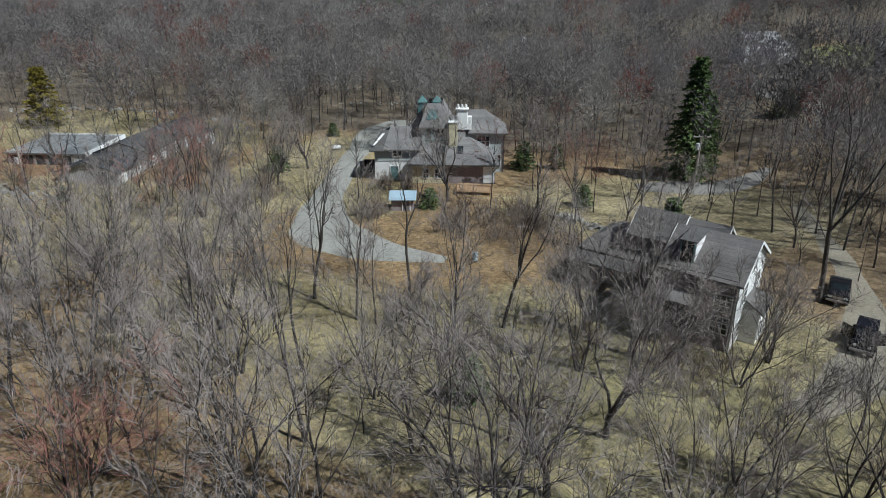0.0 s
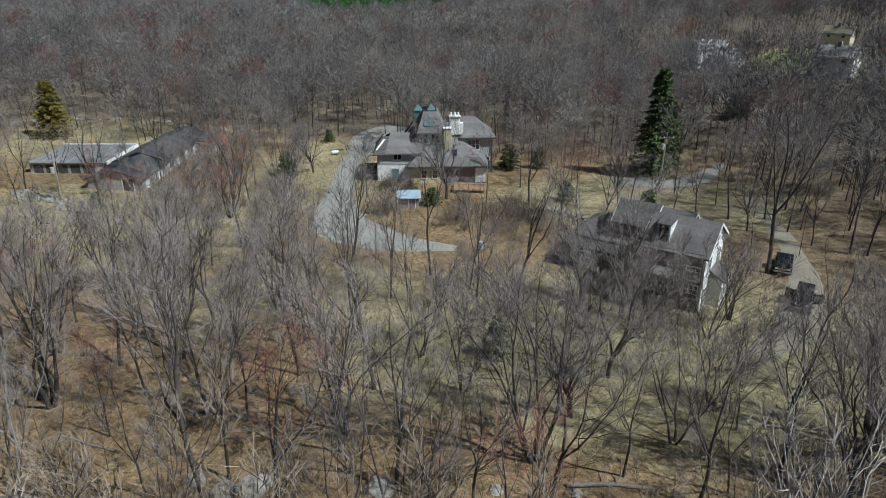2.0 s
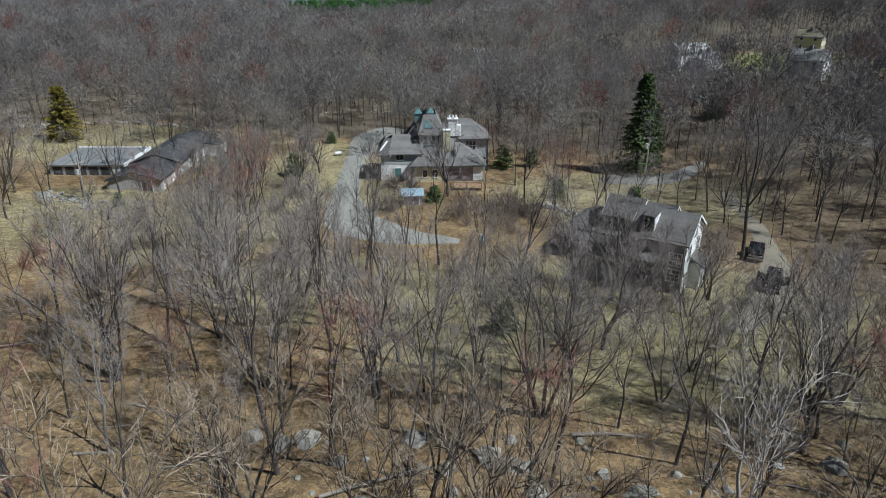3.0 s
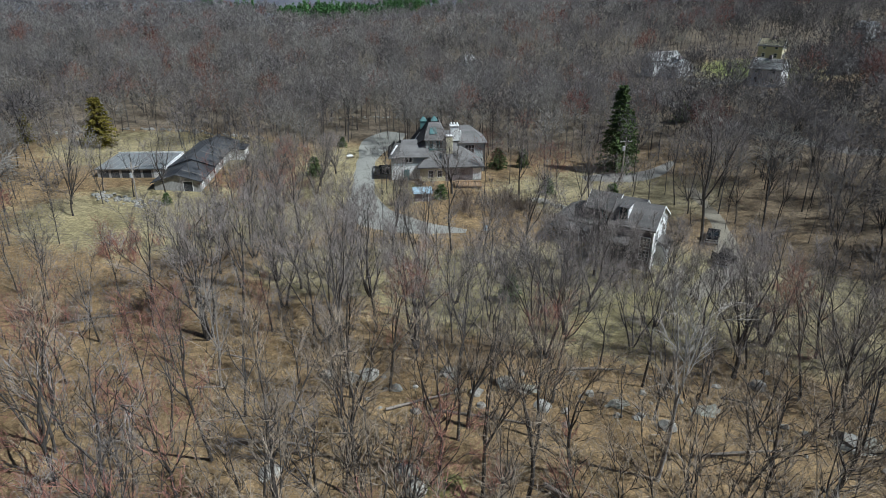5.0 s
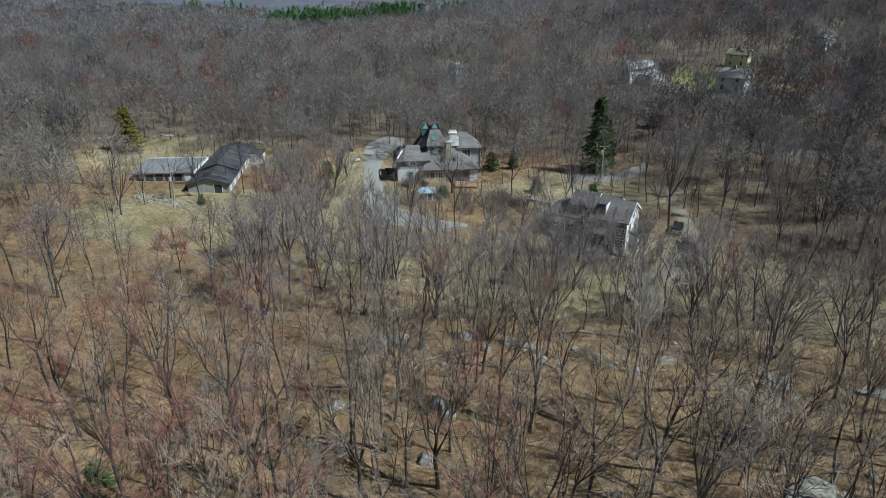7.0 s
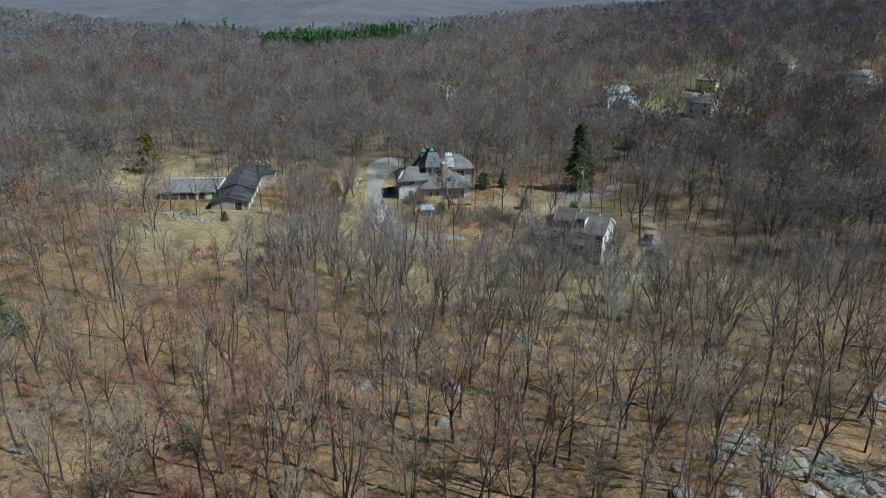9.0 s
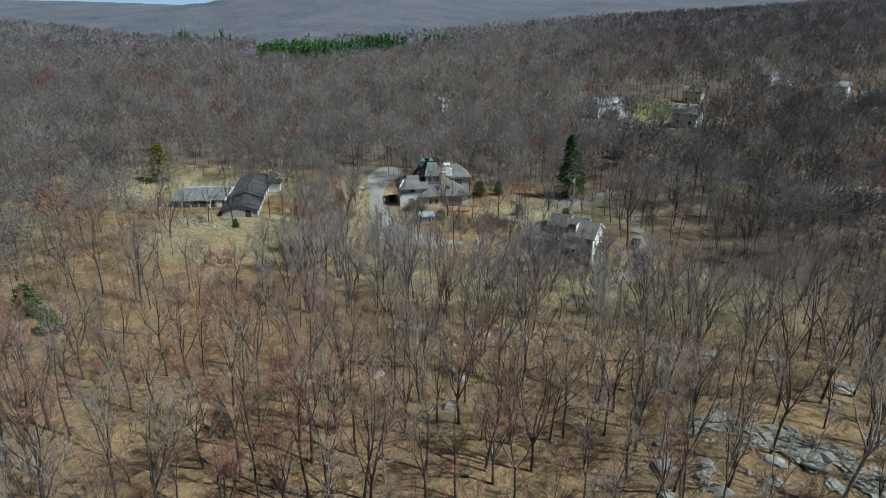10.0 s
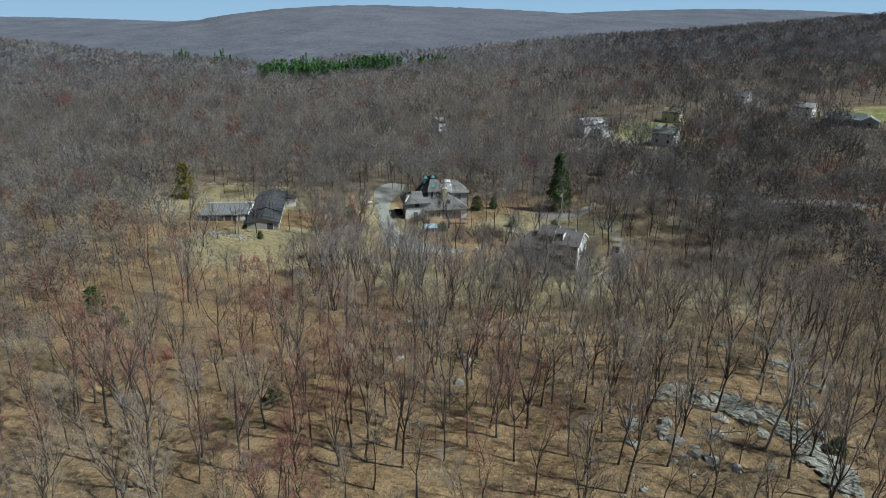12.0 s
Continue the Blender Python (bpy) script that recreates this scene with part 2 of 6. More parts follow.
def ground_material():
    m, t, b = material("leaf_litter_and_grass", 0.95)
    b.inputs["Specular IOR Level"].default_value = 0.1
    at = t.nodes.new("ShaderNodeAttribute")
    at.attribute_name = "cover"
    sep = t.nodes.new("ShaderNodeSeparateColor")
    t.links.new(at.outputs["Color"], sep.inputs[0])
    v = world_coords(t)
    big = noise_tex(t, v, 0.055, 5, 0.6)
    mid = noise_tex(t, v, 0.45, 5, 0.65)
    fine = noise_tex(t, v, 5.0, 4, 0.7)
    speck = noise_tex(t, v, 17.0, 2, 0.7)
    litter = mix(t, big, ramp(t, mid, (0.25, (0.12, 0.088, 0.056)), (0.5, (0.25, 0.182, 0.105)), (0.8, (0.40, 0.30, 0.178))),
                 ramp(t, mid, (0.25, (0.155, 0.098, 0.052)), (0.5, (0.32, 0.203, 0.098)), (0.8, (0.42, 0.292, 0.155))))
    litter = mix(t, 0.55, litter, ramp(t, fine, (0.3, (0.06, 0.046, 0.032)), (0.55, (0.23, 0.165, 0.10)), (0.75, (0.53, 0.405, 0.245))))
    dry = mix(t, mid, ramp(t, fine, (0.3, (0.14, 0.118, 0.066)), (0.5, (0.275, 0.232, 0.137)), (0.72, (0.46, 0.393, 0.25))), ramp(t, big, (0.35, (0.185, 0.158, 0.086)), (0.65, (0.385, 0.33, 0.207))))
    lush = ramp(t, fine, (0.3, (0.095, 0.125, 0.035)), (0.75, (0.19, 0.215, 0.07)))
    grass = mix(t, sep.outputs[1], dry, lush)
    # ragged border between grass and leaves
    add = t.nodes.new("ShaderNodeMath")
    add.operation = "ADD"
    t.links.new(sep.outputs[0], add.inputs[0])
    t.links.new(mid, add.inputs[1])
    edge = ramp(t, add.outputs[0], (0.72, (0, 0, 0)), (1.12, (1, 1, 1)))
    col = mix(t, edge, litter, grass)
    stone = ramp(t, fine, (0.3, (0.17, 0.17, 0.16)), (0.75, (0.36, 0.36, 0.34)))
    add2 = t.nodes.new("ShaderNodeMath")
    add2.operation = "ADD"
    t.links.new(sep.outputs[2], add2.inputs[0])
    t.links.new(mid, add2.inputs[1])
    col = mix(t, ramp(t, add2.outputs[0], (1.0, (0, 0, 0)), (1.2, (1, 1, 1))), col, stone)
    # brush and fallen wood grey the far floor, darkened as shade under crowns
    col = mix(t, at.outputs["Alpha"], col, ramp(t, mid, (0.25, (0.075, 0.065, 0.056)), (0.75, (0.165, 0.144, 0.124))))
    vor = t.nodes.new("ShaderNodeTexVoronoi")
    vor.inputs["Scale"].default_value = 2.6
    t.links.new(v, vor.inputs["Vector"])
    one = t.nodes.new("ShaderNodeSeparateColor")
    t.links.new(vor.outputs["Color"], one.inputs[0])
    tuft = ramp(t, one.outputs[0], (0.0, (0.62, 0.62, 0.62)), (0.5, (0.95, 0.95, 0.95)), (1.0, (1.35, 1.33, 1.28)))
    col = mix(t, 0.8, col, tuft, "MULTIPLY")
    patch = ramp(t, noise_tex(t, v, 0.17, 4, 0.55), (0.32, (0.72, 0.70, 0.68)), (0.55, (1.0, 1.0, 1.0)), (0.72, (1.18, 1.16, 1.12)))
    col = mix(t, 1.0, col, patch, "MULTIPLY")
    pale = ramp(t, speck, (0.66, (0, 0, 0)), (0.74, (0.5, 0.5, 0.5)))
    col = mix(t, pale, col, (0.46, 0.40, 0.32))
    col = mix(t, 1.0, col, (1.13, 1.13, 1.08), "MULTIPLY")
    t.links.new(col, b.inputs["Base Color"])
    bump(t, b, fine, 1.0, 0.2)
    return m


M_GROUND = ground_material()
ground = ground_sheet()

# ---- trees ----
# A tree is grown once as arrays of wood (trunk, limbs) and twigs, then set out as copies.


class Wood:
    def __init__(self):
        self.v, self.f = [], []

    def tube(self, pts, radii, sides):
        base = len(self.v)
        n = len(pts)
        ref = Vector((0.31, 0.95, 0.05))
        for k, (p, r) in enumerate(zip(pts, radii)):
            d = (pts[min(k + 1, n - 1)] - pts[max(k - 1, 0)]).normalized()
            a = d.cross(ref)
            if a.length < 0.1:
                a = d.cross(Vector((1, 0, 0)))
            a.normalize()
            c = d.cross(a)
            if k == n - 1 and sides == 3:
                self.v.append(p)
                continue
            for s in range(sides):
                w = 2 * math.pi * s / sides
                self.v.append(p + (a * math.cos(w) + c * math.sin(w)) * r)
        for k in range(n - 1):
            o = base + k * sides
            if k == n - 2 and sides == 3:
                tip = base + (n - 1) * sides
                for s in range(3):
                    self.f.append((o + s, o + (s + 1) % 3, tip))
                continue
            for s in range(sides):
                t2 = (s + 1) % sides
                self.f.append((o + s, o + t2, o + sides + t2, o + sides + s))

    def arrays(self):
        return np.array([tuple(p) for p in self.v]), self.f


def bend_path(rng, p, d, length, segs, up, wob):
    pts = [p.copy()]
    d = d.normalized()
    for _ in range(segs):
        d = (d + Vector((rng.gauss(0, wob), rng.gauss(0, wob), rng.gauss(0, wob * 0.6) + up))).normalized()
        pts.append(pts[-1] + d * (length / segs))
    return pts


def along(pts, t):
    k = min(int(t * (len(pts) - 1)), len(pts) - 2)
    q = t * (len(pts) - 1) - k
    return pts[k].lerp(pts[k + 1], q), (pts[k + 1] - pts[k]).normalized()


def side_way(rng, d, angle):
    a = d.orthogonal().normalized()
    a.rotate(Matrix.Rotation(rng.uniform(0, 2 * math.pi), 3, d))
    return (d * math.cos(angle) + a * math.sin(angle)).normalized()


def grow(seed, tall, radius, fork, leaders, limbs, branches, subs, twigs, spreadness, stems=1, twig_r=0.006, crook=0.16):
    """Trunk, forking leaders and limbs in one mesh, branches and twigs in another."""
    rng = random.Random(seed)
    wood, crown = Wood(), Wood()

    def blade(p, e, r):
        o = (e - p).cross(Vector((rng.gauss(0, 1), rng.gauss(0, 1), rng.gauss(0, 1)))).normalized() * r
        k = len(crown.v)
        crown.v.extend((p - o, p + o, e))
        crown.f.append((k, k + 1, k + 2))

    def spray(p, d, length):
        """A side branch with its twigs."""
        path = bend_path(rng, p, d, length, 2, 0.10, crook)
        r = twig_r * 1.6
        o = (path[1] - p).cross(Vector((rng.gauss(0, 1), rng.gauss(0, 1), rng.gauss(0, 1)))).normalized() * r
        k = len(crown.v)
        crown.v.extend((p - o, p + o, path[1] + o * 0.7, path[1] - o * 0.7, path[2]))
        crown.f.extend(((k, k + 1, k + 2, k + 3), (k + 3, k + 2, k + 4)))
        for q in range(twigs):
            p4, d4 = along(path, 0.12 + 0.86 * (q + rng.random()) / twigs)
            w = side_way(rng, d4, rng.uniform(0.35, 0.95))
            w.z += 0.12
            blade(p4, p4 + w * length * rng.uniform(0.3, 0.7), twig_r)

    def limb(p, w, length, r):
        """A limb with its branches."""
        path = bend_path(rng, p, w, length, 4, 0.11, crook)
        wood.tube(path, [r * (1 - 0.82 * k / 4) for k in range(5)], 3)
        for j in range(branches):
            tb = min(0.22 + 0.78 * (j + rng.random()) / branches, 0.995)
            p2, d2 = along(path, tb)
            lb = (0.6 + length * rng.uniform(0.28, 0.5)) * (1.15 - 0.4 * tb)
            br = bend_path(rng, p2, side_way(rng, d2, rng.uniform(0.35, 0.85)), lb, 2, 0.12, crook * 1.3)
            rb = max(min(twig_r * 2.2, 0.03), r * 0.46 * (1.1 - 0.6 * tb))
            wood.tube(br, [rb, rb * 0.7, rb * 0.3], 3)
            for q in range(subs):
                p3, d3 = along(br, min(0.15 + 0.85 * (q + rng.random()) / subs, 0.995))
                spray(p3, side_way(rng, d3, rng.uniform(0.25, 0.8)), rng.uniform(0.6, 1.25) * (0.55 + 0.04 * tall))

    def outward(p, w, share):
        rad = Vector((p.x, p.y, 0))
        return (w + rad.normalized() * share).normalized() if rad.length > 0.15 else w

    for s in range(stems):
        a = 2 * math.pi * s / stems + rng.uniform(-0.4, 0.4)
        tilt = 0.34 if stems > 1 else 0.03
        off = 0.15 * (stems > 1)
        h = tall * rng.uniform(0.88, 1.05)
        r = radius / math.sqrt(stems) * 1.1
        trunk = bend_path(rng, Vector((math.cos(a) * off, math.sin(a) * off, -0.4)), Vector((math.cos(a) * tilt, math.sin(a) * tilt, 1)), h * fork, 5, 0.03, 0.07)
        wood.tube(trunk, [r * (1.4 if k == 0 else 1.0) * (1 - 0.24 * k / 5) for k in range(6)], 6)
        for i in range(3 if stems == 1 else 1):
            p, dd = along(trunk, rng.uniform(0.55, 0.95))
            limb(p, side_way(rng, dd, rng.uniform(0.8, 1.25)), h * spreadness * rng.uniform(0.4, 0.8), r * rng.uniform(0.16, 0.26))
        turn = rng.uniform(0, 2 * math.pi)
        count = leaders if stems == 1 else 2
        for i in range(count):
            p, dd = along(trunk, 0.995 if i == 0 else rng.uniform(0.8, 0.99))
            lean = rng.uniform(0.04, 0.16) if i == 0 else rng.uniform(0.22, 0.58)
            az = turn + 2 * math.pi * i / count + rng.uniform(-0.4, 0.4)
            w = (dd + Vector((math.cos(az), math.sin(az), 0)) * math.tan(lean)).normalized()
            ll = (h - p.z) * rng.uniform(0.86, 1.06)
            lead = bend_path(rng, p, w, ll, 6, 0.085, crook * 0.7)
            rl = r * (0.66 if i == 0 else rng.uniform(0.4, 0.56))
            wood.tube(lead, [rl * (1 - 0.84 * k / 6) for k in range(7)], 5)
            for j in range(limbs + 1):
                t = 0.985 if j == limbs else 0.14 + 0.82 * (j + rng.random()) / limbs
                q, d2 = along(lead, t)
                w = d2 if j == limbs else outward(q, side_way(rng, d2, rng.uniform(0.4, 0.85)), 0.32)
                limb(q, w, h * spreadness * (1.12 - 0.72 * t) * rng.uniform(0.7, 1.2), max(0.02, rl * (1 - 0.84 * t) * 0.58))
    return wood.arrays(), crown.arrays()


def data_mesh(name, verts, faces, mats):
    me = bpy.data.meshes.new(name)
    me.from_pydata(verts.tolist(), [], faces)
    for m in mats if isinstance(mats, (list, tuple)) else [mats]:
        me.materials.append(m)
    me.polygons.foreach_set("use_smooth", [True] * len(me.polygons))
    me.update()
    return me


def tree_kind(name, grown, bark, twig):
    (wv, wf), (cv, cf) = grown
    return data_mesh(name + "_wood", wv, wf, bark), data_mesh(name + "_twigs", cv, cf, twig)


def set_tree(kind, x, y, size, turn, label, group, lean=0.0):
    ob = thing("tree", pose(x, y, ground_z(x, y) - 0.05, lean, 0, turn) @ Matrix.Diagonal((size, size, size, 1)), label, "tree", group)
    trunk = new("trunk", kind[0])
    crown = new("crown", kind[1])
    trunk.parent = crown.parent = ob
    return ob


SHAPES = ((16, 0.17, 0.42, 4, 0.31), (17, 0.16, 0.5, 3, 0.28), (15, 0.19, 0.34, 5, 0.33), (18, 0.18, 0.46, 4, 0.28), (14, 0.13, 0.45, 3, 0.29), (12, 0.10, 0.4, 3, 0.29))
CLOSE = [grow(k, h, r, f, n, 5, 4, 4, 4, w, 1, 0.0095) for k, (h, r, f, n, w) in enumerate(SHAPES)]
OUTER = [grow(k + 10, h * 0.97, r, f, n, 5, 4, 3, 5, w, 1, 0.0135) for k, (h, r, f, n, w) in enumerate(SHAPES)]
SPREADING = [grow(31, 16, 0.30, 0.24, 6, 6, 5, 5, 5, 0.42, 1, 0.0105, 0.22), grow(32, 15, 0.34, 0.26, 2, 6, 5, 5, 5, 0.36, 4, 0.0105), grow(33, 14, 0.24, 0.28, 2, 7, 5, 5, 5, 0.36, 3, 0.0105)]
BARKS = {"grey": (M_BARK, M_TWIG), "brown": (M_BARK, M_TWIG_BROWN), "pale": (M_BARK_PALE, M_TWIG_PALE), "red": (M_BARK, M_TWIG_RED)}
KINDS = {(zone, tone): [tree_kind("tree_" + tone, g, *BARKS[tone]) for g in grown] for zone, grown in (("close", CLOSE), ("outer", OUTER)) for tone in BARKS}
WIDE = [tree_kind("tree_wide", g, M_BARK, M_TWIG) for g in SPREADING]

# Trees of the near wood, stand by stand.
STAND_WEST = [(-84.5, 14.2), (-64.5, -64.8), (-63.9, 19.9), (-63.5, -86.7), (-63.3, -59.2), (-62.0, -94.1), (-56.7, -61.3), (-56.1, -95.2), (-55.4, -62.5), (-54.0, -55.5), (-52.6, -88.3), (-52.6, -105.3), (-52.4, -66.0), (-51.2, -99.3), (-50.7, -113.3), (-50.3, -81.2), (-50.0, -86.5), (-48.1, -100.6), (-44.9, -64.1), (-43.1, -115.3), (-37.5, -67.0), (-37.5, -112.9), (-36.4, -92.5), (-36.0, -75.6), (-35.4, -58.3), (-34.0, -105.5), (-33.3, -82.0), (-31.8, -116.0), (-31.2, -85.3), (-31.0, -94.1), (-30.8, -106.9), (-29.0, -88.9), (-27.2, -77.8), (-25.9, -103.8), (-25.9, -93.3)]
STAND_MIDDLE = [(-23.8, -111.3), (-22.2, -91.9), (-20.4, -94.8), (-19.9, -115.0), (-18.6, -111.1), (-17.2, -100.2), (-16.7, -94.7), (-16.7, -114.1), (-14.4, -64.9), (-14.3, -104.7), (-13.6, -91.9), (-10.5, -94.4), (-10.3, -66.4), (-8.9, -100.6), (-8.6, -80.5), (-8.1, -77.2), (-8.1, -60.3), (-7.1, -94.2), (-6.7, -89.5), (-6.7, -114.5), (-6.5, -107.2), (-6.2, -86.6), (-5.0, -98.6), (-4.6, -76.3), (-2.9, -44.9), (-2.5, -69.7), (-2.3, -98.8), (-1.6, -61.8), (-1.2, -94.0), (-1.0, -45.4), (0.0, -107.5), (0.1, -102.4), (0.4, -87.1), (0.7, -109.6), (1.1, -66.7), (1.8, -83.2)]
STAND_EAST = [(2.3, -114.5), (2.7, -81.5), (3.3, -103.2), (3.7, -89.3), (4.9, -92.8), (5.2, -107.7), (6.6, -91.5), (8.2, -102.8), (9.9, -102.3), (10.5, -87.2), (15.3, -109.5), (15.6, -91.7), (15.8, -95.5), (16.3, -79.6), (17.0, -87.7), (17.4, -97.1), (17.6, -105.4), (19.1, -79.9), (19.6, -107.0), (19.6, -74.2), (21.8, -93.5), (21.9, -108.6), (22.2, -79.9), (22.7, -71.2), (25.4, -93.5), (25.4, -64.6), (26.7, -69.0), (26.8, -6.7), (27.0, -116.5), (27.2, -108.5), (28.8, -8.1)]
STAND_ROCKS = [(30.3, -69.1), (30.4, -117.5), (30.6, -94.6), (30.8, -70.9), (31.3, -73.8), (31.6, -88.6), (31.7, -108.0), (31.8, -66.0), (33.3, -81.7), (33.8, -75.9), (34.9, -115.3), (36.5, -60.5), (37.2, -76.9), (37.7, -98.5), (38.9, -68.7), (39.7, -117.2), (40.4, -17.2), (40.6, -110.2), (41.1, -22.1), (41.4, -82.6), (43.0, -118.2), (43.0, -89.3), (45.1, -17.5), (45.5, -92.9), (45.9, -75.2), (46.7, -102.4), (50.6, -102.1), (54.7, -87.4), (57.5, -89.3), (59.5, -92.9)]
taken = STAND_WEST + STAND_MIDDLE + STAND_EAST + STAND_ROCKS


ROAD_LINE = ((44, 118), (53.7, 86.0), (59.9, 63.2), (66.4, 41.1), (73.4, 18.2), (81.2, 4.6), (91.1, -3.9), (99.4, -10.2), (107.7, -17.0), (130, -30), (160, -42))

# Road, and the long mown yards in front of the houses further off.
LANES = [(a, b, 3.0) for a, b in zip(ROAD_LINE, ROAD_LINE[1:])] + [((158, 138), (128, 80), 4.5), ((167.5, 100), (138, 44), 4.5), ((176, 82), (150, 24), 9), ((92, 68), (74, 30), 5), ((110, 106), (88, 62), 3.5)]


def open_ground(x, y):
    """Yards, drives, buildings and lawns, where no tree grows by chance."""
    spots = ((-21, 6, 9, 26), (-4, 2, 15, 14), (-6, -24, 22, 12), (24, -34, 17, 13), (45, -40, 10, 9), (-64, 6, 24, 16), (-45, -30, 17, 15), (-47, -48, 13, 9),
             (80, 76, 17, 14), (94, 65, 9, 8), (113, 103, 7, 6), (158, 132, 6, 8), (167, 96, 6, 8), (180, 66, 22, 16), (4, 130, 8, 12), (34, 4, 11, 6), (20, -51, 14, 6), (-3, -46, 8, 5), (48, -62, 10, 8), (92, 92, 28, 15), (205, 95, 34, 16), (4, 116, 9, 6), (160, 140, 9, 9))
    for (x0, y0), (x1, y1), w in LANES:
        t = max(0, min(1, ((x - x0) * (x1 - x0) + (y - y0) * (y1 - y0)) / ((x1 - x0) ** 2 + (y1 - y0) ** 2)))
        if math.hypot(x - x0 - t * (x1 - x0), y - y0 - t * (y1 - y0)) < w:
            return True
    return any(abs(x - a) < c and abs(y - b) < d and ((x - a) / c) ** 2 + ((y - b) / d) ** 2 < 1 for a, b, c, d in spots)


def scatter(rng, count, area, gap, placed, keep=lambda x, y: True):
    """Random places in the area, no closer than gap to one another."""
    cells = {}

    def near(x, y):
        i, j = int(x // gap), int(y // gap)
        return any((x - p) ** 2 + (y - q) ** 2 < gap * gap for a in (-1, 0, 1) for b in (-1, 0, 1) for p, q in cells.get((i + a, j + b), ()))

    def put(x, y):
        cells.setdefault((int(x // gap), int(y // gap)), []).append((x, y))

    for p in placed:
        put(*p)
    out = []
    for _ in range(count):
        x, y = area(rng)
        if keep(x, y) and not near(x, y):
            put(x, y)
            out.append((x, y))
    return out


rng = random.Random(7)
LABELS = {"brown": "bare brown-twigged woodland tree before leaf-out", "grey": "bare grey-brown woodland tree before leaf-out", "pale": "bare tree with pale silvery bark and twigs", "red": "bare maple with a haze of red buds"}


def pick_tree(x, y, size=None):
    reddish = 0.5 + 0.5 * math.sin(x * 0.07 + 2.0) * math.cos(y * 0.06 + 0.5)
    r = rng.random()
    tag = "grey" if y > -84 or r > 0.8 else "brown"
    if r < (0.44 if x < -18 else 0.24 if x < 4 else 0.05) * (0.3 + 1.2 * reddish) * (0.3 if y > -75 else 1.0):
        tag = "red"
    elif r > 0.95:
        tag = "pale"
    s = (size or rng.uniform(0.78, 1.12)) * 0.9
    if y > -83 and x > 14:
        s *= 0.74
    set_tree(rng.choice(KINDS["close" if y > -86 else "outer", tag]), x, y, s, rng.uniform(0, 360), LABELS[tag], "woodland trees", rng.uniform(-3, 3))


for x, y in taken:
    pick_tree(x, y, rng.uniform(0.82, 1.1))

WIDE_LABEL = "bare broad-crowned tree with several ascending limbs"
for k, x, y, s, turn in ((0, 0.4, -10.5, 0.8, 10), (1, 10.6, -69.5, 0.95, 70), (1, -25.9, -65.8, 1.0, 0), (2, -27.7, -42.9, 0.95, 120), (2, -30.5, -58.5, 0.9, 30),
                         (0, 17.2, -58.6, 0.72, 200), (1, -2.7, -67.5, 0.9, 150), (0, 20.1, -48.0, 0.78, 310), (2, -25.3, -11.1, 0.75, 60), (0, -25.6, -6.3, 0.62, 250),
                         (0, -24.2, 2.8, 0.6, 90), (1, -14.0, -48.0, 0.85, 260), (1, -9.2, -55.0, 0.8, 100), (2, -19.5, -58.0, 0.9, 20), (1, -22.5, -50.0, 0.85, 10),
                         (2, -12.5, -66.0, 0.9, 80), (2, 1.5, -56.0, 0.7, 40), (2, 24.5, -61.6, 0.62, 0), (2, 27.5, -51.0, 0.6, 55), (1, 30.5, -47.5, 0.55, 130), (2, 23.0, -50.0, 0.6, 300), (1, 16.0, -50.5, 0.6, 15), (0, 13.5, -64.5, 0.7, 75), (2, 20.5, -66.5, 0.66, 190), (2, 5.5, -62.0, 0.7, 10), (2, -35.5, -19.0, 0.72, 15), (0, -32.5, -13.0, 0.7, 220), (2, -38.5, -10.0, 0.6, 95), (1, -29.5, -21.5, 0.75, 130), (0, -36.5, -2.5, 0.62, 60), (1, 34.5, -66.5, 0.85, 25), (2, 41.0, -70.5, 0.9, 260), (1, 37.5, -77.0, 0.85, 170), (0, 29.0, -72.5, 0.8, 300), (2, 48.5, -73.0, 0.85, 45), (0, 16.8, -44.0, 0.66, 20), (2, 23.5, -44.5, 0.5, 110)):
    set_tree(WIDE[k], x, y, s, turn, WIDE_LABEL, "broad trees of the yards")
    taken.append((x, y))
set_tree(KINDS["close", "grey"][0], 38.7, -35.6, 1.3, 40, "tall dark bare tree beside the parked vehicles", "broad trees of the yards")

near_fill = scatter(rng, 1500, lambda r: (r.uniform(-75, 75), r.uniform(-86, -14)), 4.6, taken, lambda x, y: not open_ground(x, y) and abs(x - 5) < 22 + 0.72 * (y + 92))
for x, y in near_fill[:108]:
    pick_tree(x, y, rng.uniform(0.6, 1.0))
taken += near_fill[:108]
east_near = scatter(rng, 400, lambda r: (r.uniform(27, 66), r.uniform(-98, -54)), 4.3, taken, lambda x, y: not open_ground(x, y) and math.hypot(x - 38, y + 55) > 8)[:46]
for x, y in east_near:
    pick_tree(x, y, rng.uniform(0.95, 1.2))
taken += east_near
outer_fill = scatter(rng, 1500, lambda r: (r.uniform(-78, 70), r.uniform(-130, -86)), 4.1, taken, lambda x, y: not open_ground(x, y))
outer_fill = sorted(outer_fill[:255], key=lambda p: abs(p[0] + 4))
for x, y in outer_fill[:105]:
    pick_tree(x, y, rng.uniform(0.55, 1.0))
taken += outer_fill

east_fill = scatter(rng, 600, lambda r: (r.uniform(48, 112), r.uniform(-48, 42)), 6.0, taken, lambda x, y: not open_ground(x, y) and x < (y + 190) * 0.78 - 20)
taken += east_fill[:85]

# The wood further off: many plainer trees joined in one mesh.


